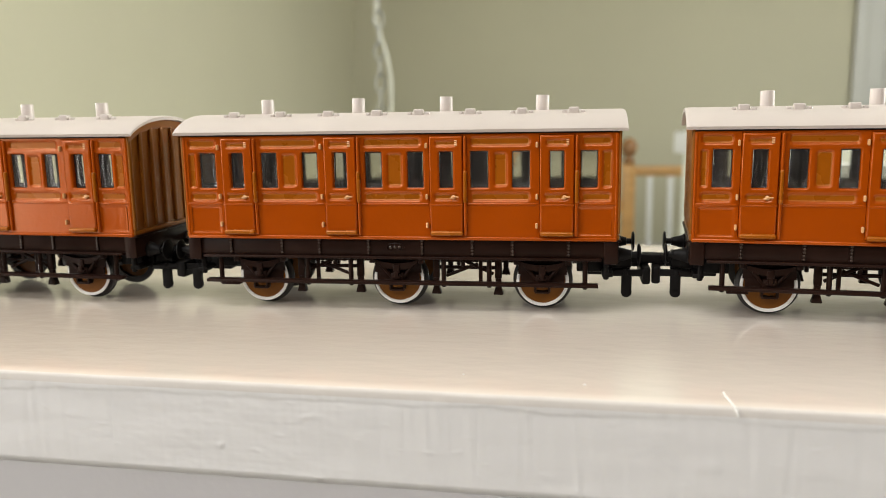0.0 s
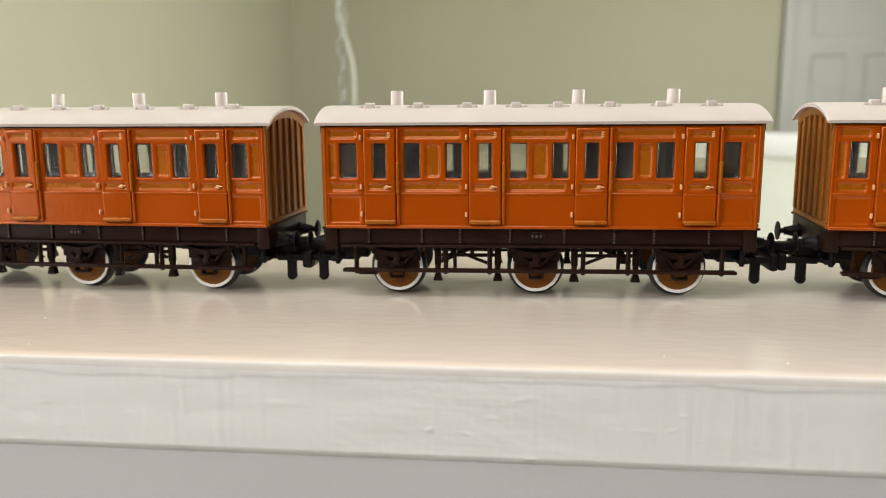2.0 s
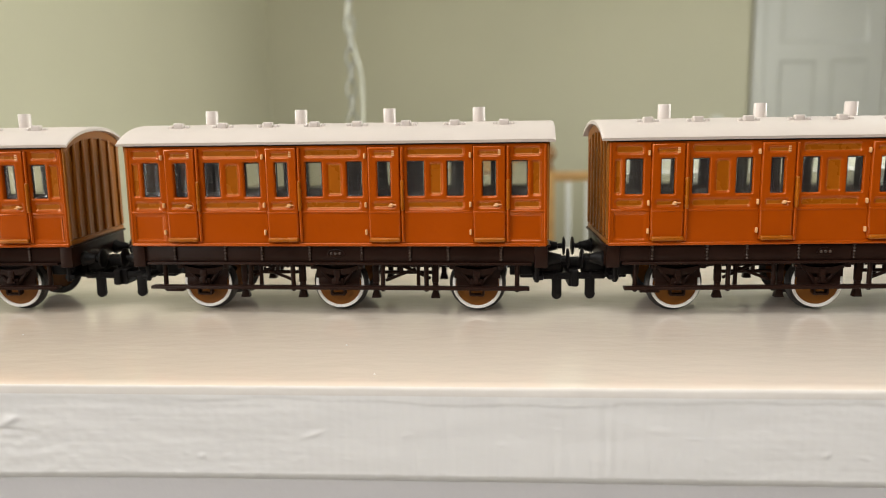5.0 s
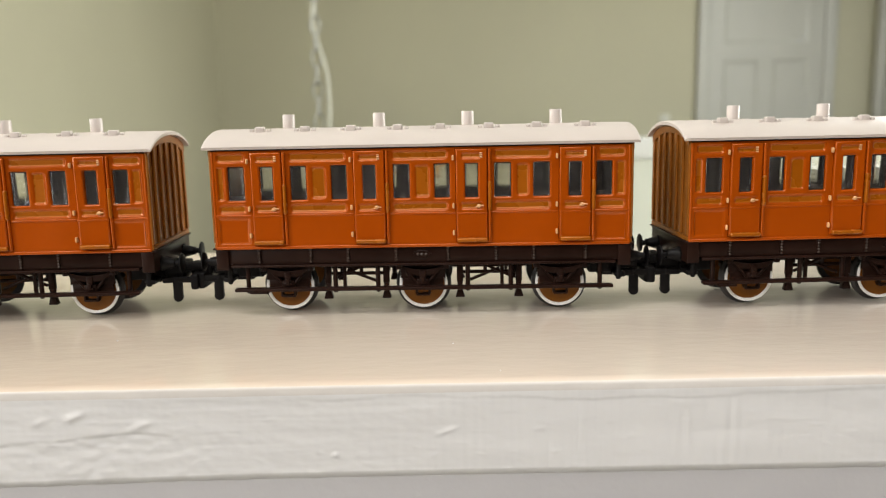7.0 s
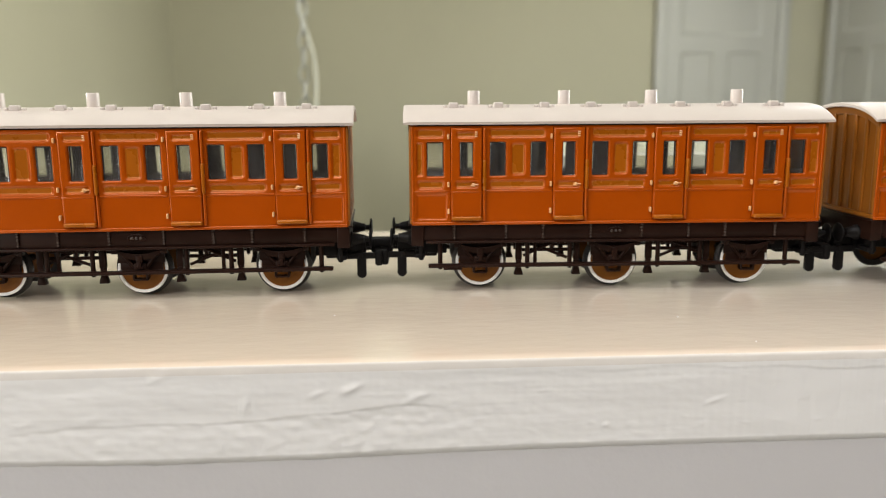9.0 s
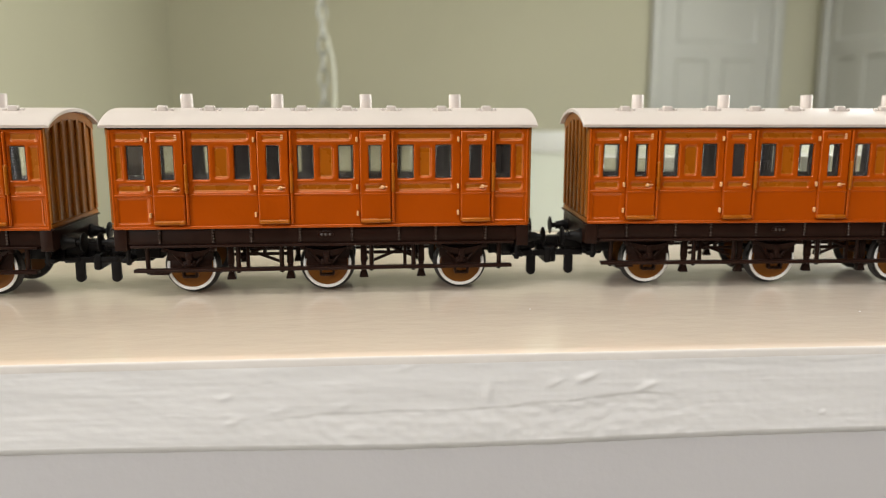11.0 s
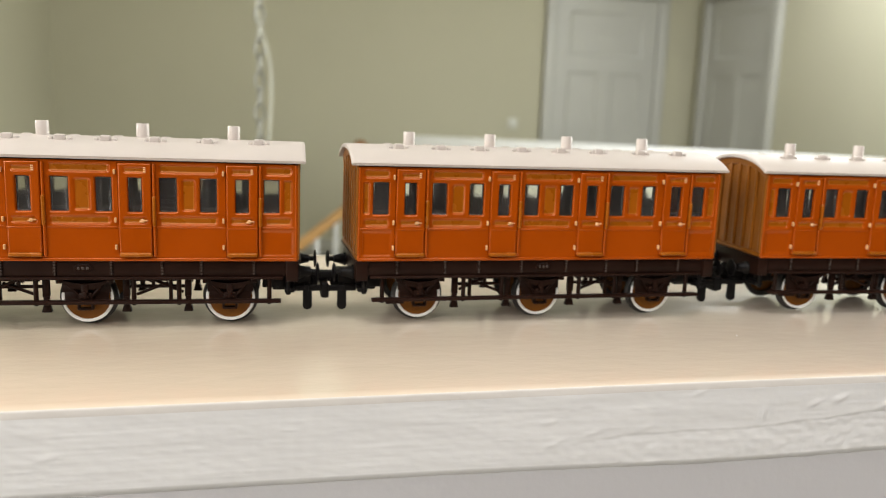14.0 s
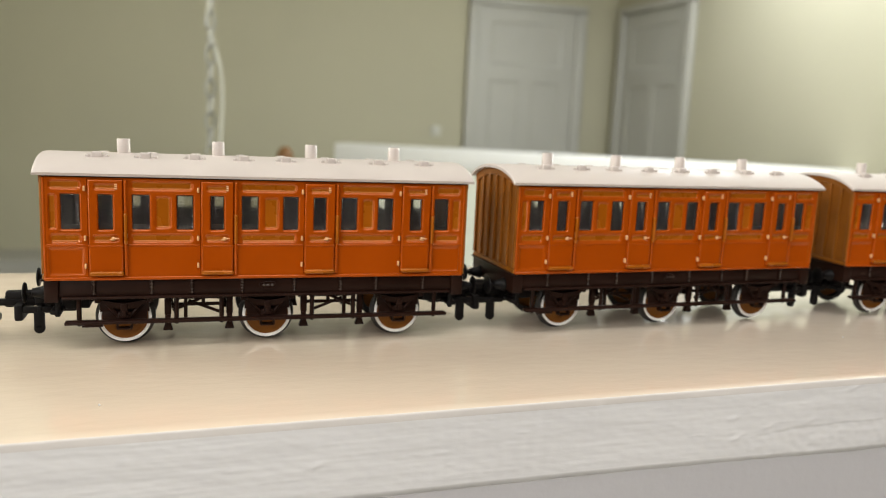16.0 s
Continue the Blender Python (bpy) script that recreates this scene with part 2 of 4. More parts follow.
T = 0.12
FW = (-0.65, 0.65, 1.86, 2.48)     # high window in the front wall: x0, x1, z0, z1
FD = (-1.49, -1.06, 0.35, 2.05)     # glazed door at its end
LW = (-1.43, -0.83, 1.53, 2.43)      # windows in the left wall: y0, y1, z0, z1
LB = (0.35, 1.25, 1.2, 2.1)
SW = (0.5, 2.5, 1.0, 2.4)       # window in the right wall: y0, y1, z0, z1
wall("wall_back", [(X_LEFT - T, X_RIGHT + T, Y_BACK, Y_BACK + T, -1.2, CEIL)])
pieces, x = [], X_LEFT - T
for x0, x1, z0, z1 in (FD, FW):
    pieces += [(x, x0, Y_FRONT - T, Y_FRONT, -1.2, CEIL), (x0, x1, Y_FRONT - T, Y_FRONT, -1.2, z0), (x0, x1, Y_FRONT - T, Y_FRONT, z1, CEIL)]
    x = x1
# never in view; its dark colour is chosen to hold reflections down
wall("wall_front", pieces + [(x, X_RIGHT + T, Y_FRONT - T, Y_FRONT, -1.2, CEIL)], DARKWALL, "unseen front wall, dark brown to keep reflections low")
for name, x, gaps in (("wall_left", X_LEFT - T, (LW, LB)), ("wall_right", X_RIGHT, (SW,))):
    pieces, y = [], Y_FRONT
    for y0, y1, z0, z1 in gaps:
        pieces += [(x, x + T, y, y0, -1.2, CEIL), (x, x + T, y0, y1, -1.2, z0), (x, x + T, y0, y1, z1, CEIL)]
        y = y1
    wall(name, pieces + [(x, x + T, y, Y_BACK, -1.2, CEIL)])
bm = bmesh.new()
for b in ((X_LEFT - T, X_RIGHT + T, Y_FRONT - T, -1.14), (X_LEFT - T, -0.87, -1.14, -0.36), (0.47, X_RIGHT + T, -1.14, -0.36), (X_LEFT - T, X_RIGHT + T, -0.36, 2.63),
          (X_LEFT - T, 2.33, 2.63, 4.17), (3.17, X_RIGHT + T, 2.63, 4.17), (X_LEFT - T, X_RIGHT + T, 4.17, Y_BACK + T)):
    box(bm, *b, CEIL, CEIL + 0.1)
solid("ceiling", bm, CEILING, "plain white painted ceiling with roof light openings", "ceiling", "structure")
bm = bmesh.new()
WELL = (X_LEFT, 0.50, 4.75, 5.6)
for b in ((X_LEFT, X_RIGHT, Y_FRONT, WELL[2], -0.1, 0), (X_LEFT, X_RIGHT, WELL[3], Y_BACK, -0.1, 0), (WELL[1], X_RIGHT, WELL[2], WELL[3], -0.1, 0),
          (WELL[0], WELL[1], WELL[2], WELL[3], -1.2, -1.1)):
    box(bm, *b)
solid("floor", bm, CARPET, "beige carpeted landing floor", "floor", "structure")


# ---- the ledge the train stands on ----
EDGE_Y, BACK_Y = -0.0575, 0.116


# lumps and nicks of the painted front: x, z, half widths, height, in millimetres
LUMPS = [(161.2, 984.5, 0.5, 0.5, 0.5), (107.1, 994.0, 2.0, 0.8, 0.6), (120.7, 991.8, 2.0, 0.8, 0.6), (30.7, 985.7, 1.6, 0.7, 0.6), (40.2, 987.9, 1.4, 0.7, 0.35),
         (53.8, 988.6, 1.8, 0.9, 0.4), (68.1, 997.2, 1.6, 0.6, 0.4), (85.4, 990.8, 0.9, 2.0, 0.5), (29.7, 991.4, 1.4, 0.8, 0.4), (287.1, 986.3, 0.7, 0.6, 0.4),
         (305.7, 993.3, 1.4, 0.5, 0.3), (184.6, 989.3, 2.0, 0.5, 0.35), (100.0, 993.0, 1.8, 0.8, 0.4), (-118.7, 993.7, 0.8, 0.8, 0.4), (-79.7, 988.7, 1.5, 0.7, 0.4)]


def sag(y):
    """How far the top lies below its nominal height: the board dips a little towards the middle."""
    return 0.0004 + 0.0005 * min(1.0, max(0.0, (y + 0.054) / 0.05))


def ledge_mesh():
    bm = bmesh.new()
    xs = [X_LEFT + 0.001] + list(np.arange(-1.2, -0.32, 0.04)) + list(np.arange(-0.30, 0.08, 0.0009)) + list(np.arange(0.0805, 0.56, 0.00055)) + list(np.arange(0.66, 3.3, 0.06)) + [X_RIGHT - 0.001]
    prof = [(BACK_Y, 0.975, 0), (BACK_Y, 0.9958, 0), (BACK_Y - 0.002, 0.9988, 0)]
    prof += [(y, 1.0 - sag(y), 0.25) for y in (BACK_Y - 0.004 - k * 0.010 for k in range(17))]
    r = 0.0016
    y = EDGE_Y
    prof += [(y + 0.004, 0.9996, 0.4)]
    prof += [(y + r - r * math.sin(a), 0.9996 - r + r * math.cos(a), 0.8) for a in (0.2, 0.6, 1.0, 1.4)]
    prof += [(y, 1.0 - r - 0.0006 - k * 0.0003, 1.0) for k in range(58)]
    prof += [(y + 0.0008, 0.9791, 0.5), (y + 0.002, 0.9784, 0.2), (y + 0.03, 0.9784, 0)]
    cols = []
    for x in xs:
        col = []
        for y0, z0, k in prof:
            p = Vector((x * 1000, y0 * 1000, z0 * 1000))
            if k:
                low = noise.noise(p * 0.012) * 0.30
                mid = noise.noise(Vector((p.x * 0.05, 3.1, p.z * 0.22))) * 0.13
                # brush strokes lengthwise, and runs downwards where the brush went across
                far = min(1.0, max(0.0, (p.x - 90) / 120))
                across = min(1.0, max(0.0, far * 0.9 - 0.1 + 0.9 * noise.noise(Vector((p.x * 0.012, 7.7, 0.0)))))
                stroke = noise.noise(Vector((p.x * 0.07, 9.4, p.z * 1.3))) * 0.045 * (1 - across)
                ripple = (noise.noise(Vector((p.x * 1.25, 1.7, p.z * 0.05))) * 0.085 + noise.noise(Vector((p.x * 0.5, 3.7, p.z * 0.02))) * 0.04) * across
                grit = noise.noise(Vector((p.x * 0.30 + p.z * 0.12, 4.4, p.z * 0.62))) * 0.05 * (1 - 0.6 * across)
                grit += (noise.noise(Vector((p.x * 0.75 - p.z * 0.3, 8.4, p.z * 0.9))) * 0.030 + noise.noise(Vector((p.x * 1.1, 3.9, p.z * 1.5))) * 0.016) * (1 - 0.5 * across)
                # lumps under the paint
                q = noise.noise(Vector((p.x * 0.13, 2.2, p.z * 0.28)))
                lump = 0.3 * max(0.0, q - 0.5) + 0.35 * max(0.0, noise.noise(Vector((p.x * 0.32, 6.2, p.z * 0.6))) - 0.5)
                # the sagging lip of paint below the top edge
                line = 996.6 - 1.5 * noise.noise(Vector((p.x * 0.020, 5.0, 0.0))) - 0.9 * noise.noise(Vector((p.x * 0.06, 8.0, 0.0))) - 0.35 * noise.noise(Vector((p.x * 0.35, 2.0, 0.0)))
                step = 1 / (1 + math.exp(-(p.z - line) / 0.07))
                lip = 0.19 * far * step * (0.6 + 0.5 * noise.noise(Vector((p.x * 0.03, 1.0, 4.0))))
                second = 986.4 + 0.035 * (min(160.0, max(0.0, p.x)) - 40) + 2.2 * noise.noise(Vector((p.x * 0.03, 4.0, 9.0))) + 0.8 * noise.noise(Vector((p.x * 0.09, 4.0, 2.0)))
                patch = min(1.0, max(0.0, (p.x - 20) / 25)) * min(1.0, max(0.0, (150 - p.x) / 30))
                below = 1 - 1 / (1 + math.exp(-(p.z - second) / 0.10))
                lip += patch * (0.14 * (1 - below) + 0.15 * below * noise.noise(Vector((p.x * 0.5, 5.5, p.z * 0.7))))
                for lx, lz, wx, wz, up in LUMPS:
                    if abs(p.x - lx) < 8:
                        lump += 0.6 * up * math.exp(-((p.x - lx) / wx) ** 2 - ((p.z - lz - 0.35 * (p.x - lx)) / wz) ** 2)
                face = -(low * 0.5 + mid + ripple + grit + stroke + lump + lip) * k
                if k < 0.5:
                    col.append((x, y0, z0 + noise.noise(p * 0.02) * 0.00012 * k))
                elif k < 1.0:
                    col.append((x, y0 + face * 0.001, z0 + noise.noise(Vector((p.x * 0.09, 0, 0))) * 0.0002 * k))
                else:
                    col.append((x, y0 + face * 0.001, z0))
            else:
                col.append((x, y0, z0))
        # the front edge is worn lower towards the left
        worn = 0.0008 * min(1.0, max(0.0, (0.06 - x) / 0.2))
        col = [(a, b, c - worn * min(1.0, max(0.0, (-0.03 - b) / 0.025)) * min(1.0, max(0.0, (c - 0.985) / 0.012))) for a, b, c in col]
        dip = 0.0011 * math.exp(-((x - 0.075) / 0.05) ** 2)
        col = [(a, b, c - dip * min(1.0, max(0.0, (0.986 - c) / 0.005))) for a, b, c in col]
        # the edge is crisp at one end and rounder at the other
        crisp = 0.68 - 0.2 * min(1.0, max(0.0, (x - 0.1) / 0.2))
        col = [(a, b + (EDGE_Y - b) * crisp, c + (0.9996 - worn - c) * crisp) if w == 0.8 else (a, b, c) for (a, b, c), (_, _, w) in zip(col, prof)]
        cols.append([bm.verts.new(c) for c in col])
    for a, b in zip(cols, cols[1:]):
        for k in range(len(prof) - 1):
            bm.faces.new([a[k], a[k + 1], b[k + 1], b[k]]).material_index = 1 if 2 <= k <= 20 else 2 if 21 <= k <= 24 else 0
        bm.faces.new([a[-1], a[0], b[0], b[-1]])
    bm.faces.new(cols[0])
    bm.faces.new(cols[-1][::-1])
    return bm


ledge_bm = ledge_mesh()
ledge = solid("ledge", ledge_bm, PAINT, "thick white gloss-painted wooden ledge with brush marks", "ledge", "structure")
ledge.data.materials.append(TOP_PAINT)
ledge.data.materials.append(EDGE_PAINT)
# a curl of lifted paint over the front edge, and specks caught in the paint
bm = bmesh.new()
curl = [(384.1, -51.4, 1000.1), (384.0, -53.5, 1000.3), (384.3, -55.6, 1000.35), (385.0, -57.2, 999.8), (385.5, -57.9, 998.9), (385.7, -58.0, 998.1)]
for a, b in zip(curl, curl[1:]):
    rod(bm, a, b, 0.21, 8)
part("paint_curl", bm, RIM, ledge, "curl of lifted white paint")
for x, y, r in ((359.0, -49.3, 0.32), (335.0, -46.6, 0.2), (-124.8, -40.3, 0.25), (186.6, -27.4, 0.22), (101.3, -19.0, 0.2), (196.6, -49.5, 0.18)):
    bm = bmesh.new()
    z = 1000 - 1000 * sag(y * 0.001)
    lathe(bm, [(r, z - 0.15), (r * 0.9, z + 0.12), (r * 0.4, z + 0.25)], "z", (x, y, 0), 10)
    part("paint_speck", bm, PAINT, ledge)
wall("wall_below_ledge", [(X_LEFT, X_RIGHT, -0.0568, 0.09, 0.0, 0.9792)], LOWER, "lilac-grey painted half wall below the ledge")


# ---- the carriage: all in millimetres, X along, near side at -Y ----
HINGES = (-47.0, -18.85, 9.0, 37.0)        # the four doors' hinge lines
BAYS = [(-55.4, -48.2), (-35.6, -20.4), (-7.5, 7.4), (20.3, 35.3), (48.3, 55.4)]
WINDOWS = [(-52.8, -48.3), (-35.5, -31.2), (-24.3, -20.1), (-7.3, -2.9), (3.9, 8.0), (20.2, 24.7), (30.8, 35.2), (47.8, 52.0)]
BLANKS = [(-29.8, -25.8), (-1.5, 2.6), (26.1, 29.6)]
SLITS = [(-55.6, -53.95), (53.2, 55.5)]
LOWER_PANELS = [(-55.8, -47.4), (47.4, 55.8)]
Z0, Z1 = 18.3, 45.45
WZ = (31.9, 41.1)
FACE = -17.0


def loops(rect, steps, face, r=0.0):
    """Loops round a rectangle: for each step the offset outwards and the depth; r: the radius of its corners."""
    x0, x1, z0, z1 = rect
    out = []
    for o, d in steps:
        if not r:
            out.append([(x0 - o, face + d, z0 - o), (x1 + o, face + d, z0 - o), (x1 + o, face + d, z1 + o), (x0 - o, face + d, z1 + o)])
            continue
        half = min(x1 - x0, z1 - z0) / 2
        o = max(o, 0.04 - half)
        c = min(max(r, 0.02 - o), half - 0.01)
        q = c + o
        lp = []
        for cx, cz, a0 in ((x0 + c, z0 + c, 180), (x1 - c, z0 + c, 270), (x1 - c, z1 - c, 0), (x0 + c, z1 - c, 90)):
            for k in range(5):
                a = radians(a0 + 22.5 * k)
                lp.append((cx + q * math.cos(a), face + d, cz + q * math.sin(a)))
        out.append(lp)
    return out


def recess(bm, rect, depth, face, through=False, e=0.65, r=0.5):
    """A sunk panel whose edges roll over softly, with rounded corners; through: an opening; e: how far the roll reaches outwards."""
    if through:
        steps = [(e * 0.95, 0.0), (e * 0.7, 0.015), (e * 0.45, 0.07), (e * 0.22, 0.18), (0.05, 0.36), (0.0, 0.6), (0.0, depth)]
    else:
        steps = [(e * 0.95, 0.0), (e * 0.65, depth * 0.03), (e * 0.32, depth * 0.14), (0.0, depth * 0.36), (-0.22, depth * 0.62), (-0.45, depth * 0.86), (-0.68, depth * 0.98), (-0.8, depth)]
    r = min(r, (rect[3] - rect[2]) / 2 - 0.01, (rect[1] - rect[0]) / 2 - 0.01)
    made = [[bm.verts.new(p) for p in lp] for lp in loops(rect, steps, face, r)]
    n = len(made[0])
    # from the square hole in the sheet to the first round loop
    x0, x1, z0, z1 = rect[0] - e, rect[1] + e, rect[2] - e, rect[3] + e
    square = [bm.verts.new(p) for p in ((x0, face, z0), (x1, face, z0), (x1, face, z1), (x0, face, z1))]
    for c in range(4):
        for k in range(4):
            bm.faces.new([square[c], made[0][5 * c + k + 1], made[0][5 * c + k]])
        bm.faces.new([square[c], square[(c + 1) % 4], made[0][(5 * c + 5) % n], made[0][5 * c + 4]])
    for a, b in zip(made, made[1:]):
        for k in range(n):
            bm.faces.new([a[k], a[(k + 1) % n], b[(k + 1) % n], b[k]])
    if not through:
        bm.faces.new(made[-1])
    return (x0, x1, z0, z1)


def sheet(bm, rect, holes, face):
    """A flat face with rectangular holes, as a grid of quads."""
    xs = sorted({rect[0], rect[1], *(h[0] for h in holes), *(h[1] for h in holes)})
    zs = sorted({rect[2], rect[3], *(h[2] for h in holes), *(h[3] for h in holes)})
    at = {}

    def vert(i, k):
        if (i, k) not in at:
            at[i, k] = bm.verts.new((xs[i], face, zs[k]))
        return at[i, k]

    for i in range(len(xs) - 1):
        for k in range(len(zs) - 1):
            x, z = (xs[i] + xs[i + 1]) / 2, (zs[k] + zs[k + 1]) / 2
            if not any(h[0] < x < h[1] and h[2] < z < h[3] for h in holes):
                bm.faces.new([vert(i, k), vert(i + 1, k), vert(i + 1, k + 1), vert(i, k + 1)])


def side(bm):
    """The moulded side wall, from its near face inwards."""
    holes = []
    for x0, x1 in WINDOWS:
        holes.append(recess(bm, (x0, x1, *WZ), 1.3, FACE, True, e=0.6, r=0.3))
    for x0, x1 in BLANKS:
        holes.append(recess(bm, (x0 + 0.15, x1 - 0.15, 32.3, 40.7), 0.5, FACE, r=0.7))
    for x0, x1 in SLITS:
        holes.append(recess(bm, (x0, x1, 32.0, 41.0), 0.5, FACE, e=0.45, r=0.45))
    for x0, x1 in BAYS:
        holes.append(recess(bm, (x0, x1, 42.5, 44.65), 0.5, FACE, e=0.8, r=0.8))
        holes.append(recess(bm, (x0, x1, 28.5, 30.58), 0.5, FACE, e=0.8, r=0.8))
    for x0, x1 in LOWER_PANELS:
        holes.append(recess(bm, (x0, x1, 19.9, 27.0), 0.26, FACE, e=0.4, r=0.5))
    for h in HINGES:
        r = (h + 0.62, h + 9.38, 19.72, 45.1)
        steps = [(0.3, 0.0), (0.06, 0.02), (0.0, 0.12), (0.0, 1.3)]
        made = [[bm.verts.new(p) for p in lp] for lp in loops(r, steps, FACE)]
        for a, b in zip(made, made[1:]):
            for k in range(4):
                bm.faces.new([a[k], a[(k + 1) % 4], b[(k + 1) % 4], b[k]])
        holes.append((r[0] - 0.3, r[1] + 0.3, r[2] - 0.3, r[3] + 0.3))
    sheet(bm, (-57, 57, Z0, Z1), holes, FACE)
    inner = [(x0 - 0.05, x1 + 0.05, WZ[0] - 0.05, WZ[1] + 0.05) for x0, x1 in WINDOWS] + [(h + 0.45, h + 9.55, 19.55, 45.3) for h in HINGES]
    sheet(bm, (-57, 57, Z0, Z1), inner, FACE + 1.3)
    bmesh.ops.remove_doubles(bm, verts=bm.verts[:], dist=0.004)


def inlay(x0, x1, z0, z1, face, r, s):
    """A thin dished panel that lies in a recess."""
    bm = bmesh.new()
    rings = [[bm.verts.new((x, -s * y, z)) for x, y, z in lp] for lp in loops((x0, x1, z0, z1), [(-0.2, 0.42), (-0.22, 0.296), (-0.45, 0.416), (-0.68, 0.476), (-0.8, 0.486)], face, r)]
    n = len(rings[0])
    for a, b in zip(rings, rings[1:]):
        for k in range(n):
            bm.faces.new([a[k], a[(k + 1) % n], b[(k + 1) % n], b[k]])
    bm.faces.new(rings[-1])
    bm.faces.new(rings[0][::-1])
    return bm


def mouldings(parent):
    """The waist moulding between the doors, and the corner posts."""
    for x0, x1 in ((-57, HINGES[0] + 0.3), (HINGES[0] + 9.7, HINGES[1] + 0.3), (HINGES[1] + 9.7, HINGES[2] + 0.3), (HINGES[2] + 9.7, HINGES[3] + 0.3), (HINGES[3] + 9.7, 57)):
        for s in (-1, 1):
            bm = bmesh.new()
            box(bm, x0 - 0.02, x1 + 0.02, *sorted((-s * (FACE - 0.16), -s * (FACE + 0.3))), 27.35, 28.0, 0.2, 3)
            part("waist_moulding", bm, ORANGE, parent)
    for s in (-1, 1):
        bm = bmesh.new()
        box(bm, -57.0, 57.0, *sorted((-s * (FACE - 0.42), -s * (FACE + 0.3))), 18.32, 19.25, 0.3, 3)
        part("sill_moulding", bm, ORANGE, parent)
    inlays = [(x0 + 0.15, x1 - 0.15, 32.3, 40.7, 0.7) for x0, x1 in BLANKS] + [(x0, x1, z0, z1, 0.8) for x0, x1 in BAYS for z0, z1 in ((42.5, 44.65), (28.5, 30.58))]
    inlays += [(x0, x1, 32.0, 41.0, 0.45) for x0, x1 in SLITS]
    for s in (-1, 1):
        for x0, x1, z0, z1, r in inlays:
            part("inlay_panel", inlay(x0, x1, z0, z1, FACE, r, s), TAN, parent)
    for s in (-1, 1):
        for t in (-1, 1):
            bm = bmesh.new()
            rod(bm, (s * 56.7, t * 16.7, Z0 + 0.05), (s * 56.7, t * 16.7, Z1), 0.5, 14)
            part("corner_post", bm, ORANGE, parent)


def arch(y, top=50.3, foot=46.0, half=17.6):
    """Height of the roof's underside across the carriage: flat in the middle, rounder at the eaves."""
    k = min(1.0, abs(y) / half)
    return foot + (top - foot) * (1 - k ** 2.3) ** 0.85


def end_wall(parent, sign):
    """One end, with its ribs, foot rail and curved top moulding."""
    turn = Matrix.Diagonal((sign, 1, 1, 1))
    bm = bmesh.new()
    ys = np.linspace(-17, 17, 29)
    for x in (57.0, 55.6):
        low = [bm.verts.new((sign * x, y, Z0)) for y in ys]
        high = [bm.verts.new((sign * x, y, arch(y) + 0.1)) for y in ys]
        for k in range(28):
            bm.faces.new([low[k], low[k + 1], high[k + 1], high[k]])
    panel = part("end_panel", bm, END, parent)
    for y in (-16.2, -10.9, -5.45, 0.0, 5.45, 10.9, 16.2):
        tmp, bm = bmesh.new(), bmesh.new()
        box(tmp, 56.9, 57.75, y - 0.75, y + 0.75, 20.1, arch(y) - 1.0, 0.35)
        merge(bm, tmp, turn)
        part("rib", bm, END, panel)
    tmp, bm = bmesh.new(), bmesh.new()
    box(tmp, 56.9, 57.6, -16.9, 16.9, 18.4, 20.0, 0.3)
    merge(bm, tmp, turn)
    part("foot_rail", bm, END, panel)
    bm = bmesh.new()
    prof = []
    for y in np.linspace(-16.9, 16.9, 25):
        z = arch(y) - 0.2
        prof.append([bm.verts.new((sign * a, y, z - d)) for a, d in ((56.9, 2.6), (57.55, 2.45), (57.8, 2.0), (57.8, 0.0))])
    for a, b in zip(prof, prof[1:]):
        for k in range(3):
            bm.faces.new([a[k], a[k + 1], b[k + 1], b[k]])
    part("top_moulding", bm, END, panel)


MIRROR = Matrix.Diagonal((1, -1, 1, 1))
TURN_ROUND = Matrix.Rotation(math.pi, 4, "Z")


def body_mesh():
    bm = bmesh.new()
    side(bm)
    tmp = bmesh.new()
    side(tmp)
    merge(bm, tmp, MIRROR)
    box(bm, -56.5, 56.5, -16.6, 16.6, Z0 + 0.1, Z0 + 1.0)
    return bm


def roof_mesh():
    bm = bmesh.new()
    ys = [18.1 * math.sin(a) for a in np.linspace(-math.pi / 2, math.pi / 2, 41)]
    xs = (-59.2, -58.9, -58.3, 58.3, 58.9, 59.2)
    grow = (0.0, 0.25, 0.32, 0.32, 0.25, 0.0)
    upper, lower = [], []
    for x, g in zip(xs, grow):
        upper.append([bm.verts.new((x, y, arch(y, 50.65, 46.15, 18.15) + 0.1 + g)) for y in ys])
        lower.append([bm.verts.new((x, y * 0.985, arch(y, 49.9, 45.85, 18.15) - 0.02)) for y in ys])
    for rows, flip in ((upper, 1), (lower, -1)):
        for a, b in zip(rows, rows[1:]):
            for k in range(40):
                bm.faces.new([a[k], a[k + 1], b[k + 1], b[k]][::flip])
    for a, b in ((upper[0], lower[0]), (upper[-1], lower[-1])):
        for k in range(40):
            bm.faces.new([a[k], a[k + 1], b[k + 1], b[k]])
    for k in (0, 40):
        for i in range(len(xs) - 1):
            bm.faces.new([upper[i][k], upper[i + 1][k], lower[i + 1][k], lower[i][k]])
    return bm


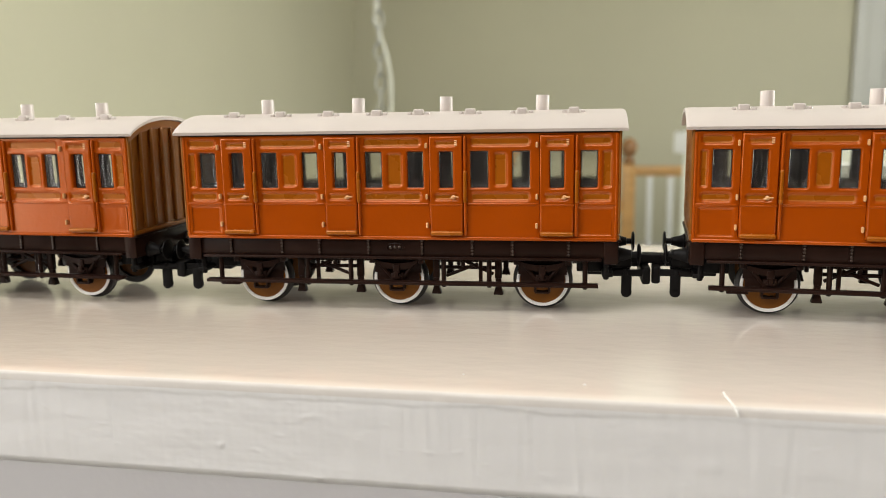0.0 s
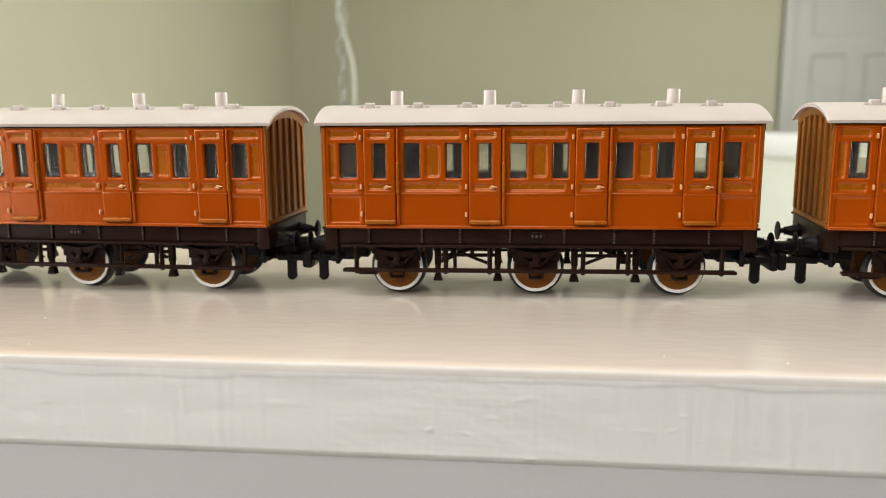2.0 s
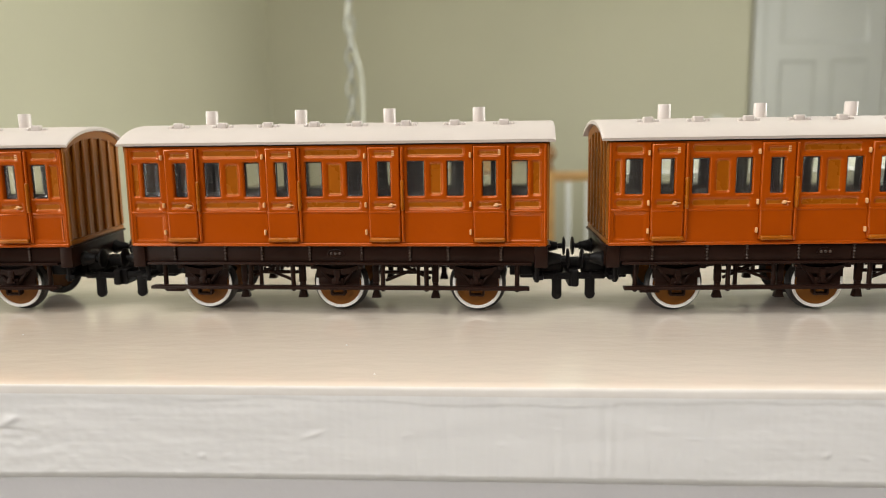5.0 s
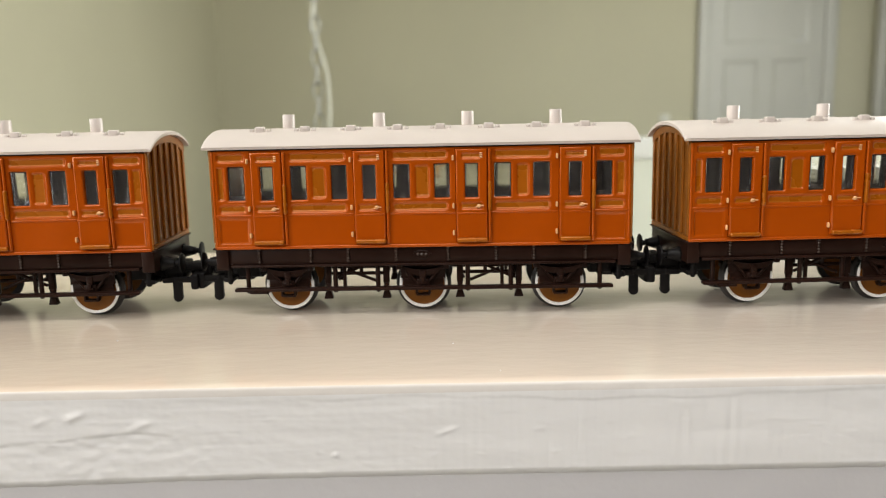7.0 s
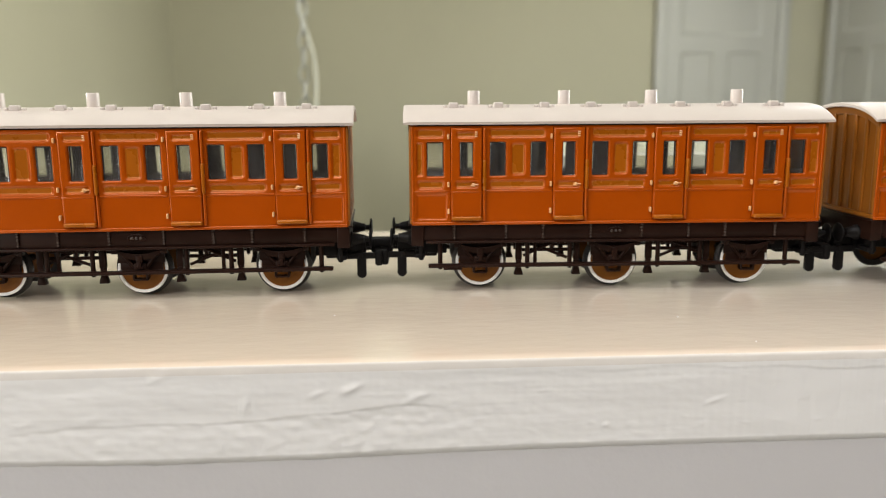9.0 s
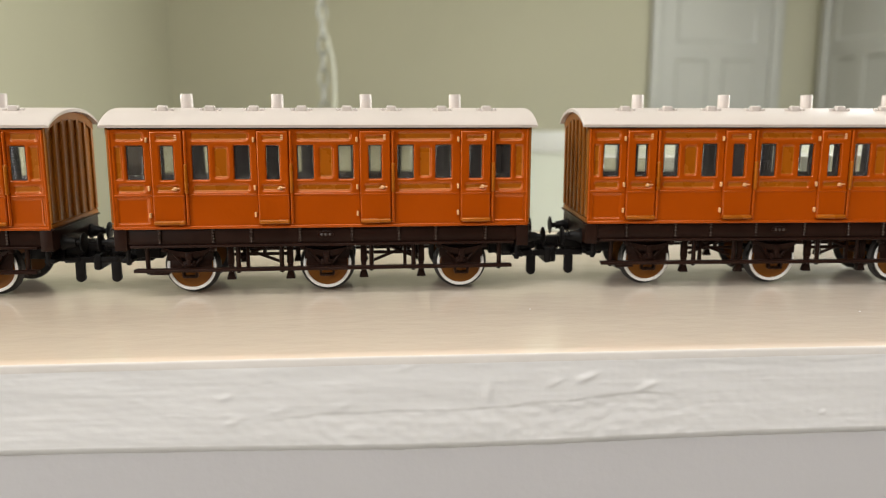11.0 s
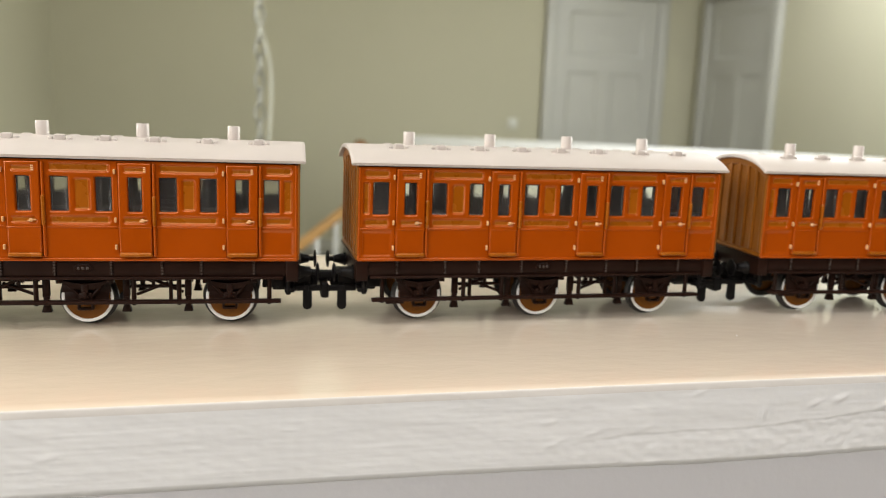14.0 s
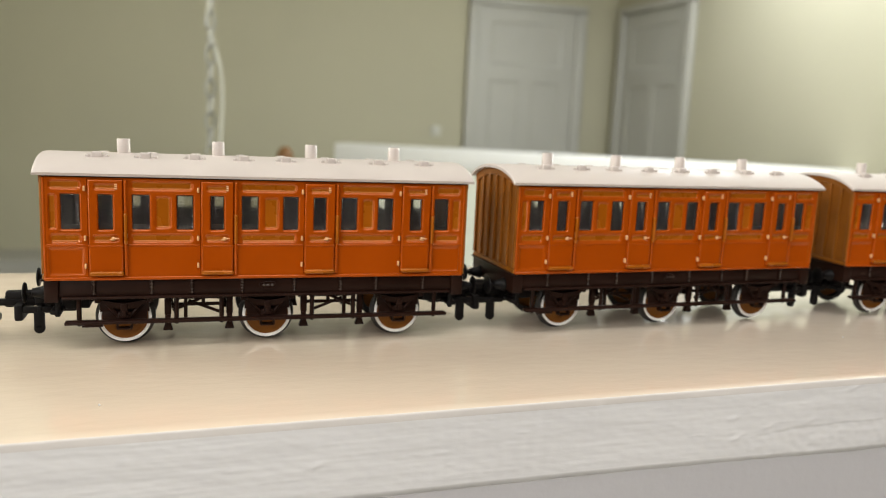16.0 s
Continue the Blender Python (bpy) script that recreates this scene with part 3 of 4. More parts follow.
def door(parent, hinge, flip):
    """A door with sunk panels, window opening, three hinges, handle, foot strip and grab rail."""
    turn = MIRROR if flip else Matrix.Identity(4)
    face = FACE - 0.72

    def put(name, tmp, mat, under, label=""):
        bm = bmesh.new()
        merge(bm, tmp, turn)
        return part(name, bm, mat, under, label)

    h = hinge
    tmp = bmesh.new()
    holes = [recess(tmp, (h + 3.25, h + 6.75, *WZ), 1.4, face, True, r=0.3), recess(tmp, (h + 2.3, h + 7.7, 42.5, 43.9), 0.5, face, r=0.55),
             recess(tmp, (h + 2.0, h + 8.0, 28.8, 30.4), 0.5, face, r=0.55)]
    sheet(tmp, (h + 1.2, h + 8.78, 20.3, 44.56), holes, face)
    rim = [[tmp.verts.new(p) for p in lp] for lp in loops((h + 1.2, h + 8.78, 20.3, 44.56), [(0.0, 0.0), (0.2, 0.06), (0.37, 0.19), (0.48, 0.40), (0.52, 0.68), (0.52, 1.5)], face)]
    for a, b in zip(rim, rim[1:]):
        for k in range(4):
            tmp.faces.new([a[k], a[(k + 1) % 4], b[(k + 1) % 4], b[k]])
    sheet(tmp, (h + 0.65, h + 9.35, 19.75, 45.07), [(h + 3.2, h + 6.8, WZ[0] - 0.05, WZ[1] + 0.05)], face + 1.5)
    bmesh.ops.remove_doubles(tmp, verts=tmp.verts[:], dist=0.004)
    box(tmp, h + 0.7, h + 9.3, face - 0.12, face + 0.3, 27.4, 27.85, 0.12)
    leaf = put("door", tmp, ORANGE, parent)
    for z0, z1, r, a in ((42.5, 43.9, 0.55, 2.3), (28.8, 30.4, 0.55, 2.0)):
        part("inlay_panel", inlay(h + a, h + 10 - a, z0, z1, face, r, 1 if flip else -1), TAN, leaf)
    # small bumps whose bright highlight is painted on
    for z in (42.75, 43.3, 43.85):
        tmp = bmesh.new()
        box(tmp, h + 7.25, h + 8.0, face - 0.12, face + 0.4, z - 0.2, z + 0.2, 0.15, 3)
        put("louvre", tmp, GLINT, leaf)
    for z in (22.3, 29.7, 42.7):
        tmp = bmesh.new()
        box(tmp, h - 0.30, h + 0.32, face - 0.5, face + 0.6, z - 0.72, z + 0.72, 0.29, 4)
        put("hinge", tmp, GLINT, leaf, "hinge with its glint painted pale")
    tmp = bmesh.new()
    rod(tmp, (h + 6.9, face + 0.3, 29.55), (h + 6.9, face - 0.45, 29.55), 0.55, 12)
    box(tmp, h + 6.6, h + 8.3, face - 0.62, face - 0.2, 29.5, 29.85, 0.16, 3)
    box(tmp, h + 6.0, h + 7.2, face - 0.55, face - 0.15, 29.2, 29.5, 0.14, 3)
    put("handle", tmp, GLINT, leaf, "door handle with its glint painted pale")
    tmp = bmesh.new()
    box(tmp, h + 0.85, h + 9.3, face - 0.95, face + 0.5, 19.65, 20.85, 0.5, 5)
    put("foot_strip", tmp, TAN, leaf, "tan foot strip")
    tmp = bmesh.new()
    box(tmp, h + 9.5, h + 10.35, FACE - 0.8, FACE + 0.3, 19.5, 45.0, 0.4, 5)
    put("door_post", tmp, ORANGE, leaf)
    tmp = bmesh.new()
    box(tmp, h + 9.45, h + 10.4, FACE - 1.35, FACE - 0.1, 28.1, 36.3, 0.42, 5)
    put("grab_rail", tmp, TAN, leaf, "tan grab rail")
    pane = bmesh.new()
    box(pane, h + 3.29, h + 6.71, FACE + 0.3, FACE + 1.0, WZ[0] + 0.04, WZ[1] - 0.04, 0.2, 3)
    put("pane", pane, GLASS, leaf)


def wheel(parent, x, s):
    """A wheel with a dark tyre, a white-painted rim and a brown solid disc; s: the side that it stands on."""
    turn = Matrix.Translation((x, 2.9 * s, 7.0)) @ (Matrix.Identity(4) if s < 0 else MIRROR)

    def put(name, profile, mat, under, label=""):
        tmp, bm = bmesh.new(), bmesh.new()
        lathe(tmp, profile, "y", seg=56, caps=profile[0] != profile[-1])
        merge(bm, tmp, turn)
        return part(name, bm, mat, under, label)

    w = put("wheel", [(6.0, -9.2), (6.75, -9.25), (6.82, -9.1), (6.85, -7.7), (7.2, -7.4), (7.7, -7.2), (7.85, -6.9), (7.7, -6.6), (6.0, -6.5), (6.0, -9.2)], STEEL, parent, "wheel with a brown disc and a white rim")
    ring = bmesh.new()
    seg = 64
    prof = [(6.84, -9.2), (6.8, -9.42), (6.2, -9.45), (6.0, -9.30), (5.95, -9.0)]
    loops_ = [[ring.verts.new(turn @ Vector((r * math.sin(2 * math.pi * k / seg), y, r * math.cos(2 * math.pi * k / seg)))) for k in range(seg)] for r, y in prof]
    for a, b in zip(loops_, loops_[1:]):
        for k in range(seg):
            ring.faces.new([a[k], a[(k + 1) % seg], b[(k + 1) % seg], b[k]])
    part("rim", ring, RIM, w, "white-painted rim")
    put("disc", [(0.9, -9.6), (1.5, -9.5), (1.9, -9.05), (4.2, -8.95), (5.1, -9.05), (6.0, -9.18), (6.0, -8.0), (0.5, -8.0)], DISC, w, "brown wheel disc")
    return w


def running_gear(parent, x, s):
    """Spring, axle guard, axle box and added shade plates of one wheel, on the side s."""
    turn = Matrix.Translation((x, 0, 0)) @ (Matrix.Identity(4) if s < 0 else MIRROR)

    def put(name, tmp):
        bm = bmesh.new()
        merge(bm, tmp, turn)
        part(name, bm, BROWN, parent)

    tmp = bmesh.new()
    n = 14
    for leaf, (half, drop) in enumerate(((6.6, 0.0), (5.6, 0.55), (4.2, 1.1))):
        for k in range(n):
            a, b = -half + 2 * half * k / n, -half + 2 * half * (k + 1) / n
            za, zb = (12.7 - drop - 1.3 * (1 - (q / 6.6) ** 2) for q in (a, b))
            tmp2 = bmesh.new()
            box(tmp2, a, b + 0.02, -15.2, -13.4, -0.3, 0.25)
            for v in tmp2.verts:
                v.co.z += za + (zb - za) * (v.co.x - a) / (b - a)
            merge(tmp, tmp2)
    put("spring", tmp)
    tmp = bmesh.new()
    for q in (-6.6, 6.6):
        box(tmp, q - 0.8, q + 0.8, -15.4, -13.2, 11.7, 14.2, 0.2)
        rod(tmp, (q, -15.5, 12.5), (q, -13.1, 12.5), 0.5)
    put("spring_hanger", tmp)
    tmp = bmesh.new()
    for q in (-1, 1):
        rod(tmp, (q * 1.2, -14.2, 7.4), (q * 5.4, -14.2, 12.4), 0.5)
    # two dark plates added in place of the shade on the upper wheel
    box(tmp, -6.3, 6.3, -13.3, -12.7, 8.8, 14.4, 0.1)
    box(tmp, -5.7, 5.7, -13.3, -12.7, 6.2, 9.0, 0.1)
    put("axle_guard", tmp)
    tmp = bmesh.new()
    box(tmp, -1.7, 1.7, -15.0, -12.0, 6.0, 9.0, 0.3)
    box(tmp, -0.9, 0.9, -15.6, -13.5, 9.0, 11.4, 0.25)
    box(tmp, -0.55, 0.55, -15.9, -14.0, 7.6, 9.6, 0.2)
    rod(tmp, (-0.75, -15.8, 7.9), (-0.75, -14.5, 7.9), 0.33)
    rod(tmp, (0.75, -15.8, 7.9), (0.75, -14.5, 7.9), 0.33)
    put("axle_box", tmp)
    tmp = bmesh.new()
    box(tmp, -2.1, -1.5, -15.3, -13.2, 4.5, 6.6, 0.1)
    box(tmp, 1.5, 2.1, -15.3, -13.2, 4.5, 6.6, 0.1)
    box(tmp, -1.9, 1.9, -15.3, -13.2, 4.2, 4.75, 0.1)
    put("keep_plate", tmp)


def underframe(parent):
    for s in (-1, 1):
        turn = Matrix.Identity(4) if s < 0 else MIRROR

        def put(name, tmp, mat=BROWN, under=parent, label=""):
            bm = bmesh.new()
            merge(bm, tmp, turn)
            return part(name, bm, mat, under, label)

        tmp = bmesh.new()
        box(tmp, -54.2, 54.2, -16.1, -14.4, 13.9, 18.35, 0.15)
        bar = put("solebar", tmp)
        for x in (-45.4, -31.0, -20.6, -7.2, 7.2, 20.4, 30.8, 45.0):
            tmp = bmesh.new()
            box(tmp, x - 0.42, x + 0.42, -16.45, -16.0, 14.2, 18.2, 0.12)
            strip = put("rivet_strip", tmp, BROWN, bar)
            tmp = bmesh.new()
            for z in (14.6, 15.45, 16.3, 17.15, 18.0):
                rod(tmp, (x + 0.1, -16.8, z), (x + 0.1, -16.3, z), 0.33, 8)
            put("rivets", tmp, RUST, strip)
        tmp = bmesh.new()
        ring = []
        for k in range(28):
            a = 2 * math.pi * k / 28
            ring.append([tmp.verts.new((r * math.cos(a) * 2.5, y, 16.2 + r * math.sin(a) * 1.15)) for r, y in ((1.0, -16.0), (1.0, -16.4), (0.88, -16.45), (0.82, -16.25))])
        for k in range(28):
            for i in range(3):
                tmp.faces.new([ring[k][i], ring[(k + 1) % 28][i], ring[(k + 1) % 28][i + 1], ring[k][i + 1]])
        tmp.faces.new([q[3] for q in ring])
        plate = put("maker_plate", tmp, BROWN, bar, "oval plate with three worn studs")
        tmp = bmesh.new()
        for x in (-1.15, 0.0, 1.15):
            lathe(tmp, [(0.42, -16.2), (0.38, -16.5), (0.2, -16.62)], "y", (x, 0, 16.2), 10)
        put("studs", tmp, RUST, plate)
        tmp = bmesh.new()
        box(tmp, -53.2, 53.2, -17.3, -14.6, 13.15, 13.85, 0.16)
        put("upper_step_board", tmp)
        tmp = bmesh.new()
        box(tmp, -52.6, 52.6, -17.5, -14.9, 6.3, 7.15, 0.16)
        box(tmp, -48.4, -43.2, -17.2, -14.9, 5.6, 6.4, 0.1)
        put("lower_step_board", tmp)
        for q in (-1, 1):
            for x in (12.6, 24.6, 49.3):
                tmp = bmesh.new()
                rod(tmp, (q * x, -14.6, 5.4), (q * x, -14.6, 13.6), 0.66)
                put("step_hanger", tmp)
            for x in (10.4, 26.9):
                tmp = bmesh.new()
                box(tmp, q * x - 0.9, q * x + 0.9, -13.7, -12.0, 7.6, 13.2, 0.25)
                box(tmp, q * x - 0.75, q * x + 0.75, -13.5, -12.2, 3.9, 7.8, 0.2)
                tmp2 = bmesh.new()
                box(tmp2, -1.3, 1.3, -13.7, -11.8, 3.2, 5.4, 0.25)
                for v in tmp2.verts:
                    v.co.x = v.co.x * (1.0 if v.co.z < 4.3 else 0.62) + q * x
                merge(tmp, tmp2)
                put("brake_hanger", tmp)
            tmp = bmesh.new()
            rod(tmp, (q * 13.0, -12.6, 8.0), (q * 21.5, -12.6, 11.4), 0.45)
            rod(tmp, (q * 12.0, -12.6, 12.2), (q * 25.0, -12.6, 12.2), 0.4)
            rod(tmp, (q * 10.4, -12.3, 10.3), (q * 26.9, -12.3, 10.3), 0.5)
            rod(tmp, (q * 16.6, -12.9, 12.8), (q * 25.6, -12.9, 8.7), 0.45)
            put("brake_rod", tmp)
            tmp = bmesh.new()
            box(tmp, q * 17.5 - 0.5, q * 17.5 + 0.5, -13.0, -12.0, 10.6, 13.4, 0.15)
            box(tmp, q * 22.2 - 0.5, q * 22.2 + 0.5, -13.4, -12.4, 6.6, 13.4, 0.15)
            put("brake_lever", tmp)
        for x in (-38.0, 0.0, 38.4):
            running_gear(parent, x, s)
            wheel(parent, x, s)
    for x in (-38.0, 0.0, 38.4):
        tmp = bmesh.new()
        rod(tmp, (x, -9.0, 7.0), (x, 9.0, 7.0), 1.0)
        part("axle", tmp, STEEL, parent)
    tmp = bmesh.new()
    box(tmp, -52.0, 52.0, -14.5, 14.5, 14.6, 18.3)
    part("floor_plate", tmp, BROWN, parent)
    for q in (-1, 1):
        tmp = bmesh.new()
        box(tmp, min(q * 53.9, q * 57.4), max(q * 53.9, q * 57.4), -16.9, 16.9, 12.4, 18.32, 0.3)
        part("headstock", tmp, BROWN, parent)
        tmp = bmesh.new()
        box(tmp, min(q * 55.6, q * 58.1), max(q * 55.6, q * 58.1), -17.0, 17.0, 18.15, 18.75, 0.2)
        part("end_sill", tmp, BROWN, parent)
        for s in (-1, 1):
            tmp = bmesh.new()
            lathe(tmp, [(2.2, 57.2), (2.2, 57.8), (1.85, 58.1), (1.2, 60.8), (1.25, 61.1), (0.8, 61.2), (0.8, 62.8)], "x", (0, s * 10.3, 13.9), 20)
            bm = bmesh.new()
            merge(bm, tmp, Matrix.Diagonal((q, 1, 1, 1)))
            buffer = part("buffer", bm, BLACK, parent, "black plastic buffer")
            tmp = bmesh.new()
            lathe(tmp, [(0.9, 62.5), (2.5, 62.7), (2.8, 62.95), (2.75, 63.2), (2.0, 63.45), (0.6, 63.5)], "x", (0, s * 10.3, 13.9), 24)
            bm = bmesh.new()
            merge(bm, tmp, Matrix.Diagonal((q, 1, 1, 1)))
            part("buffer_head", bm, BLACK, buffer)
        # tension-lock coupling
        tmp = bmesh.new()
        box(tmp, 50.0, 56.0, -6.5, 6.5, 7.6, 11.6, 0.4)
        box(tmp, 47.2, 54.2, -9.5, 9.5, 9.0, 14.6, 0.4)
        rod(tmp, (54.6, -14.0, 8.0), (54.6, -14.0, 13.0), 0.75)
        box(tmp, 53.6, 56.4, -14.6, -8.0, 8.6, 9.9, 0.3)
        box(tmp, 56.0, 61.5, -6.0, 6.0, 9.4, 12.4, 0.4)
        box(tmp, 48.0, 61.5, -2.6, 2.6, 7.6, 9.6, 0.3)
        box(tmp, 54.0, 56.6, -5.0, 5.0, 7.4, 12.6, 0.3)
        bm = bmesh.new()
        merge(bm, tmp, Matrix.Diagonal((q, 1, 1, 1)))
        coupling = part("coupling", bm, BLACK, parent, "black tension-lock coupling")
        for name, b in (("cross_bar", (59.4, 60.6, -7.6, 7.6, 7.4, 9.4, 0.3)), ("side_arm", (56.0, 65.6, -7.4, -6.2, 7.4, 9.2, 0.3)),
                        ("side_arm", (56.0, 65.6, 6.2, 7.4, 7.4, 9.2, 0.3)), ("bumper_bar", (64.1, 66.4, -7.8, 7.8, 5.3, 10.0, 0.7))):
            tmp, bm = bmesh.new(), bmesh.new()
            box(tmp, *b)
            merge(bm, tmp, Matrix.Diagonal((q, 1, 1, 1)))
            part(name, bm, BLACK, coupling)
        tmp = bmesh.new()
        box(tmp, 57.2, 69.2, -3.4, -0.4, 10.2, 12.6, 0.4)
        box(tmp, 67.2, 69.4, -3.2, -0.6, 8.2, 11.6, 0.45)
        bm = bmesh.new()
        merge(bm, tmp, Matrix.Diagonal((q, 1, 1, 1)))
        part("hook", bm, BLACK, coupling)
        tmp = bmesh.new()
        box(tmp, 58.9, 61.6, -7.6, -6.2, 3.2, 7.8, 0.3, 2)
        lathe(tmp, [(0.9, -7.6), (1.4, -7.45), (1.4, -6.35), (0.9, -6.2)], "y", (60.25, 0, 3.2), 18)
        bm = bmesh.new()
        merge(bm, tmp, Matrix.Diagonal((q, 1, 1, 1)))
        part("drop_arm", bm, BLACK, coupling)


LAMP_TOPS = (-39.1, -13.2, 12.3, 38.3)
VENTS = (-45.0, -32.1, -19.7, -6.1, 5.7, 18.7, 32.6, 45.6)


def carriage(at):
    c = thing("railway_carriage", "orange-brown plastic model carriage with cream roof and dark underframe", "model carriage", "carriages of the toy train")
    body = part("body", body_mesh(), ORANGE, c)
    mouldings(body)
    for s in (-1, 1):
        end_wall(body, s)
    roof = part("roof", roof_mesh(), CREAM, c, "cream plastic arched roof")
    for x in LAMP_TOPS:
        bm = bmesh.new()
        lathe(bm, [(2.2, 49.9), (2.1, 50.85), (1.78, 51.05), (1.74, 54.8), (1.64, 55.0), (1.4, 55.0), (1.35, 54.6)], "z", (0, 0.6, 0), 28)
        part("lamp_top", bm, CREAM, roof, at=Matrix.Translation((x * 0.001, 0, 0)))
    for y in (-8.2, 8.2):
        bm = bmesh.new()
        z = arch(y, 50.65, 46.15, 18.15) + (0.25 if y < 0 else -0.1)
        box(bm, -1.35, 1.35, y - 1.0, y + 1.0, z - 0.8, z + (1.5 if y < 0 else 1.1), 0.4, 4)
        for e in (-2.4, 2.4):
            box(bm, e - 0.6, e + 0.6, y - 0.6, y + 0.6, z - 0.7, z + 0.75, 0.3, 3)
        me = finish(bm, "roof_vent", CREAM, 0.001)
        for x in VENTS:
            part("roof_vent", me, CREAM, roof, at=Matrix.Translation((x * 0.001, 0, 0)))
    for x0, x1 in WINDOWS:
        for s in (-1, 1):
            bm = bmesh.new()
            y = FACE + 0.9
            box(bm, x0 + 0.04, x1 - 0.04, *sorted((-s * (y - 0.35), -s * (y + 0.35))), WZ[0] + 0.04, WZ[1] - 0.04, 0.2, 3)
            part("window_pane", bm, GLASS, c)
    for h in HINGES:
        door(c, h, False)
        door(c, h, True)
    bm = bmesh.new()
    box(bm, -55.5, 55.5, -15.4, 15.4, 19.4, 24.0, 0.3)
    part("inner_floor", bm, INSIDE, c)
    # sheets added behind the windows; their near-black stands in for the dim inside
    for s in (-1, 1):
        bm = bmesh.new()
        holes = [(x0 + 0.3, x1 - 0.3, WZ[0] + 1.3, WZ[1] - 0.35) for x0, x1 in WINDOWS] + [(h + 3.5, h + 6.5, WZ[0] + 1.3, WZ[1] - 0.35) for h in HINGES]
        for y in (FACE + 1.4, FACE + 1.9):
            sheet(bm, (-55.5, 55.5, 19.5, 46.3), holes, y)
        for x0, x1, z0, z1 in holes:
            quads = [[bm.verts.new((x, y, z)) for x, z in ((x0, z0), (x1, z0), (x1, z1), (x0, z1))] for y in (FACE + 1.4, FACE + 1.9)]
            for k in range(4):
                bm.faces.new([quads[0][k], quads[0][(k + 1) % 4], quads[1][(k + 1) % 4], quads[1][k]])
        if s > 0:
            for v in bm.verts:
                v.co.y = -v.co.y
        part("lining", bm, DARK_BACKING, c)
    underframe(c)
    c.matrix_basis = at
    return c


PLACES = [(-0.13105, 0.0024, -1.2), (0.00003, 0.0, 1.135), (0.13165, 0.00292, -1.679), (0.26193, 0.00074, 1.822), (0.39394, 0.00444, -3.653)]
POSES = []
for x, y, yaw in PLACES:
    a = radians(yaw)
    POSES.append(pose(x + 0.047 * math.cos(a) - 0.0174 * math.sin(a), y + 0.047 * math.sin(a) + 0.0174 * math.cos(a), LEDGE + 0.0001, 0, 0, yaw))
# the lamp tops are glued on a little differently on each roof: millimetres along it
SHIFTS = [(0.5, 0.1, 1.3, 0.5), (-0.5, -0.8, -0.6, -0.3), (0.2, 0.7, 0.9, 0.3), (-0.2, 0.2, -0.7, -0.6), (0.2, -0.2, 0.3, 0.0)]
first = carriage(POSES[0])
train = [first] + [copy_thing(first, m) for m in POSES[1:]]
sway = random.Random(4)
for c, shift in zip(train, SHIFTS):
    tops = sorted((o for o in c.children_recursive if o.name.startswith("lamp_top")), key=lambda o: o.matrix_basis.translation.x)
    for o, d in zip(tops, shift):
        o.matrix_basis = Matrix.Translation((d * 0.001, 0, 0)) @ o.matrix_basis @ Matrix.Translation((0, 0, 0.050)) @ pose(0, 0, 0, sway.uniform(-1.5, 1.5), sway.uniform(-1.5, 1.5)) @ Matrix.Translation((0, 0, -0.050))
    for o in c.children_recursive:
        if o.name.startswith("roof_vent"):
            o.matrix_basis = Matrix.Translation((sway.uniform(-0.7, 0.7) * 0.001, 0, 0)) @ o.matrix_basis


def coupling_bar():
    """The loose dark bar of the next vehicle's coupling, hooked over the last carriage's one."""
    bm = bmesh.new()
    box(bm, -40, 9.0, -0.8, 0.8, 9.4, 11.3, 0.4)
    box(bm, 7.2, 9.2, -0.8, 0.8, 7.0, 10.4, 0.4)
    box(bm, -40, -6.0, -6.0, 6.0, 4.0, 6.2, 0.6)
    box(bm, -40, -34, -7, 7, 3.0, 12.0, 0.5)
    return solid("coupling_bar", bm, BLACK, "loose black plastic coupling bar hooked to the last carriage", "coupling", scale=0.001, at=POSES[0] @ pose(-0.0655, -0.003, -0.0007, 0, 1.5, 0))


coupling_bar()


# ---- the landing beyond ----
def panel_door(name, at, label):
    """A white three-panel door with its surround; x along, face at -y, stands on z = 0."""
    d = thing(name, label, "door", kind="structure", at=at)
    w, h = 0.86, 1.955
    bm = bmesh.new()
    x0, x1, z0, z1 = -w / 2, w / 2, 0.01, h
    wide, left, right = (x0 + 0.11, x1 - 0.11), (x0 + 0.11, -0.055), (0.055, x1 - 0.11)
    holes = []
    for (a, b), (c0, c1) in ((wide, (1.50, 1.85)), (left, (0.22, 1.38)), (right, (0.22, 1.38))):
        r = (a, b, c0, c1)
        steps = [(0.0, 0.0), (-0.012, 0.008), (-0.03, 0.012), (-0.04, 0.012)]
        made = [[bm.verts.new(p) for p in lp] for lp in loops(r, steps, -0.02)]
        for p, q in zip(made, made[1:]):
            for k in range(4):
                bm.faces.new([p[k], p[(k + 1) % 4], q[(k + 1) % 4], q[k]])
        bm.faces.new(made[-1])
        holes.append(r)
    sheet(bm, (x0, x1, z0, z1), holes, -0.02)
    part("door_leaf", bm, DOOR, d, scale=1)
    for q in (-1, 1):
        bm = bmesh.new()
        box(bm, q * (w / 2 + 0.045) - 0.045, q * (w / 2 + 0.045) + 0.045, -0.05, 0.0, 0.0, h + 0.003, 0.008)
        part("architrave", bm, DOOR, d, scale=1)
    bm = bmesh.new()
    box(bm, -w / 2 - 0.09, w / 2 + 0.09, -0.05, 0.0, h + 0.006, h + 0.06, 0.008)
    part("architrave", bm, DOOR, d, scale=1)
    return d


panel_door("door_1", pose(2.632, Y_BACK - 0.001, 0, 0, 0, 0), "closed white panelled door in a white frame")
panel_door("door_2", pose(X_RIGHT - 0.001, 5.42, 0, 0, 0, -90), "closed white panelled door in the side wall")

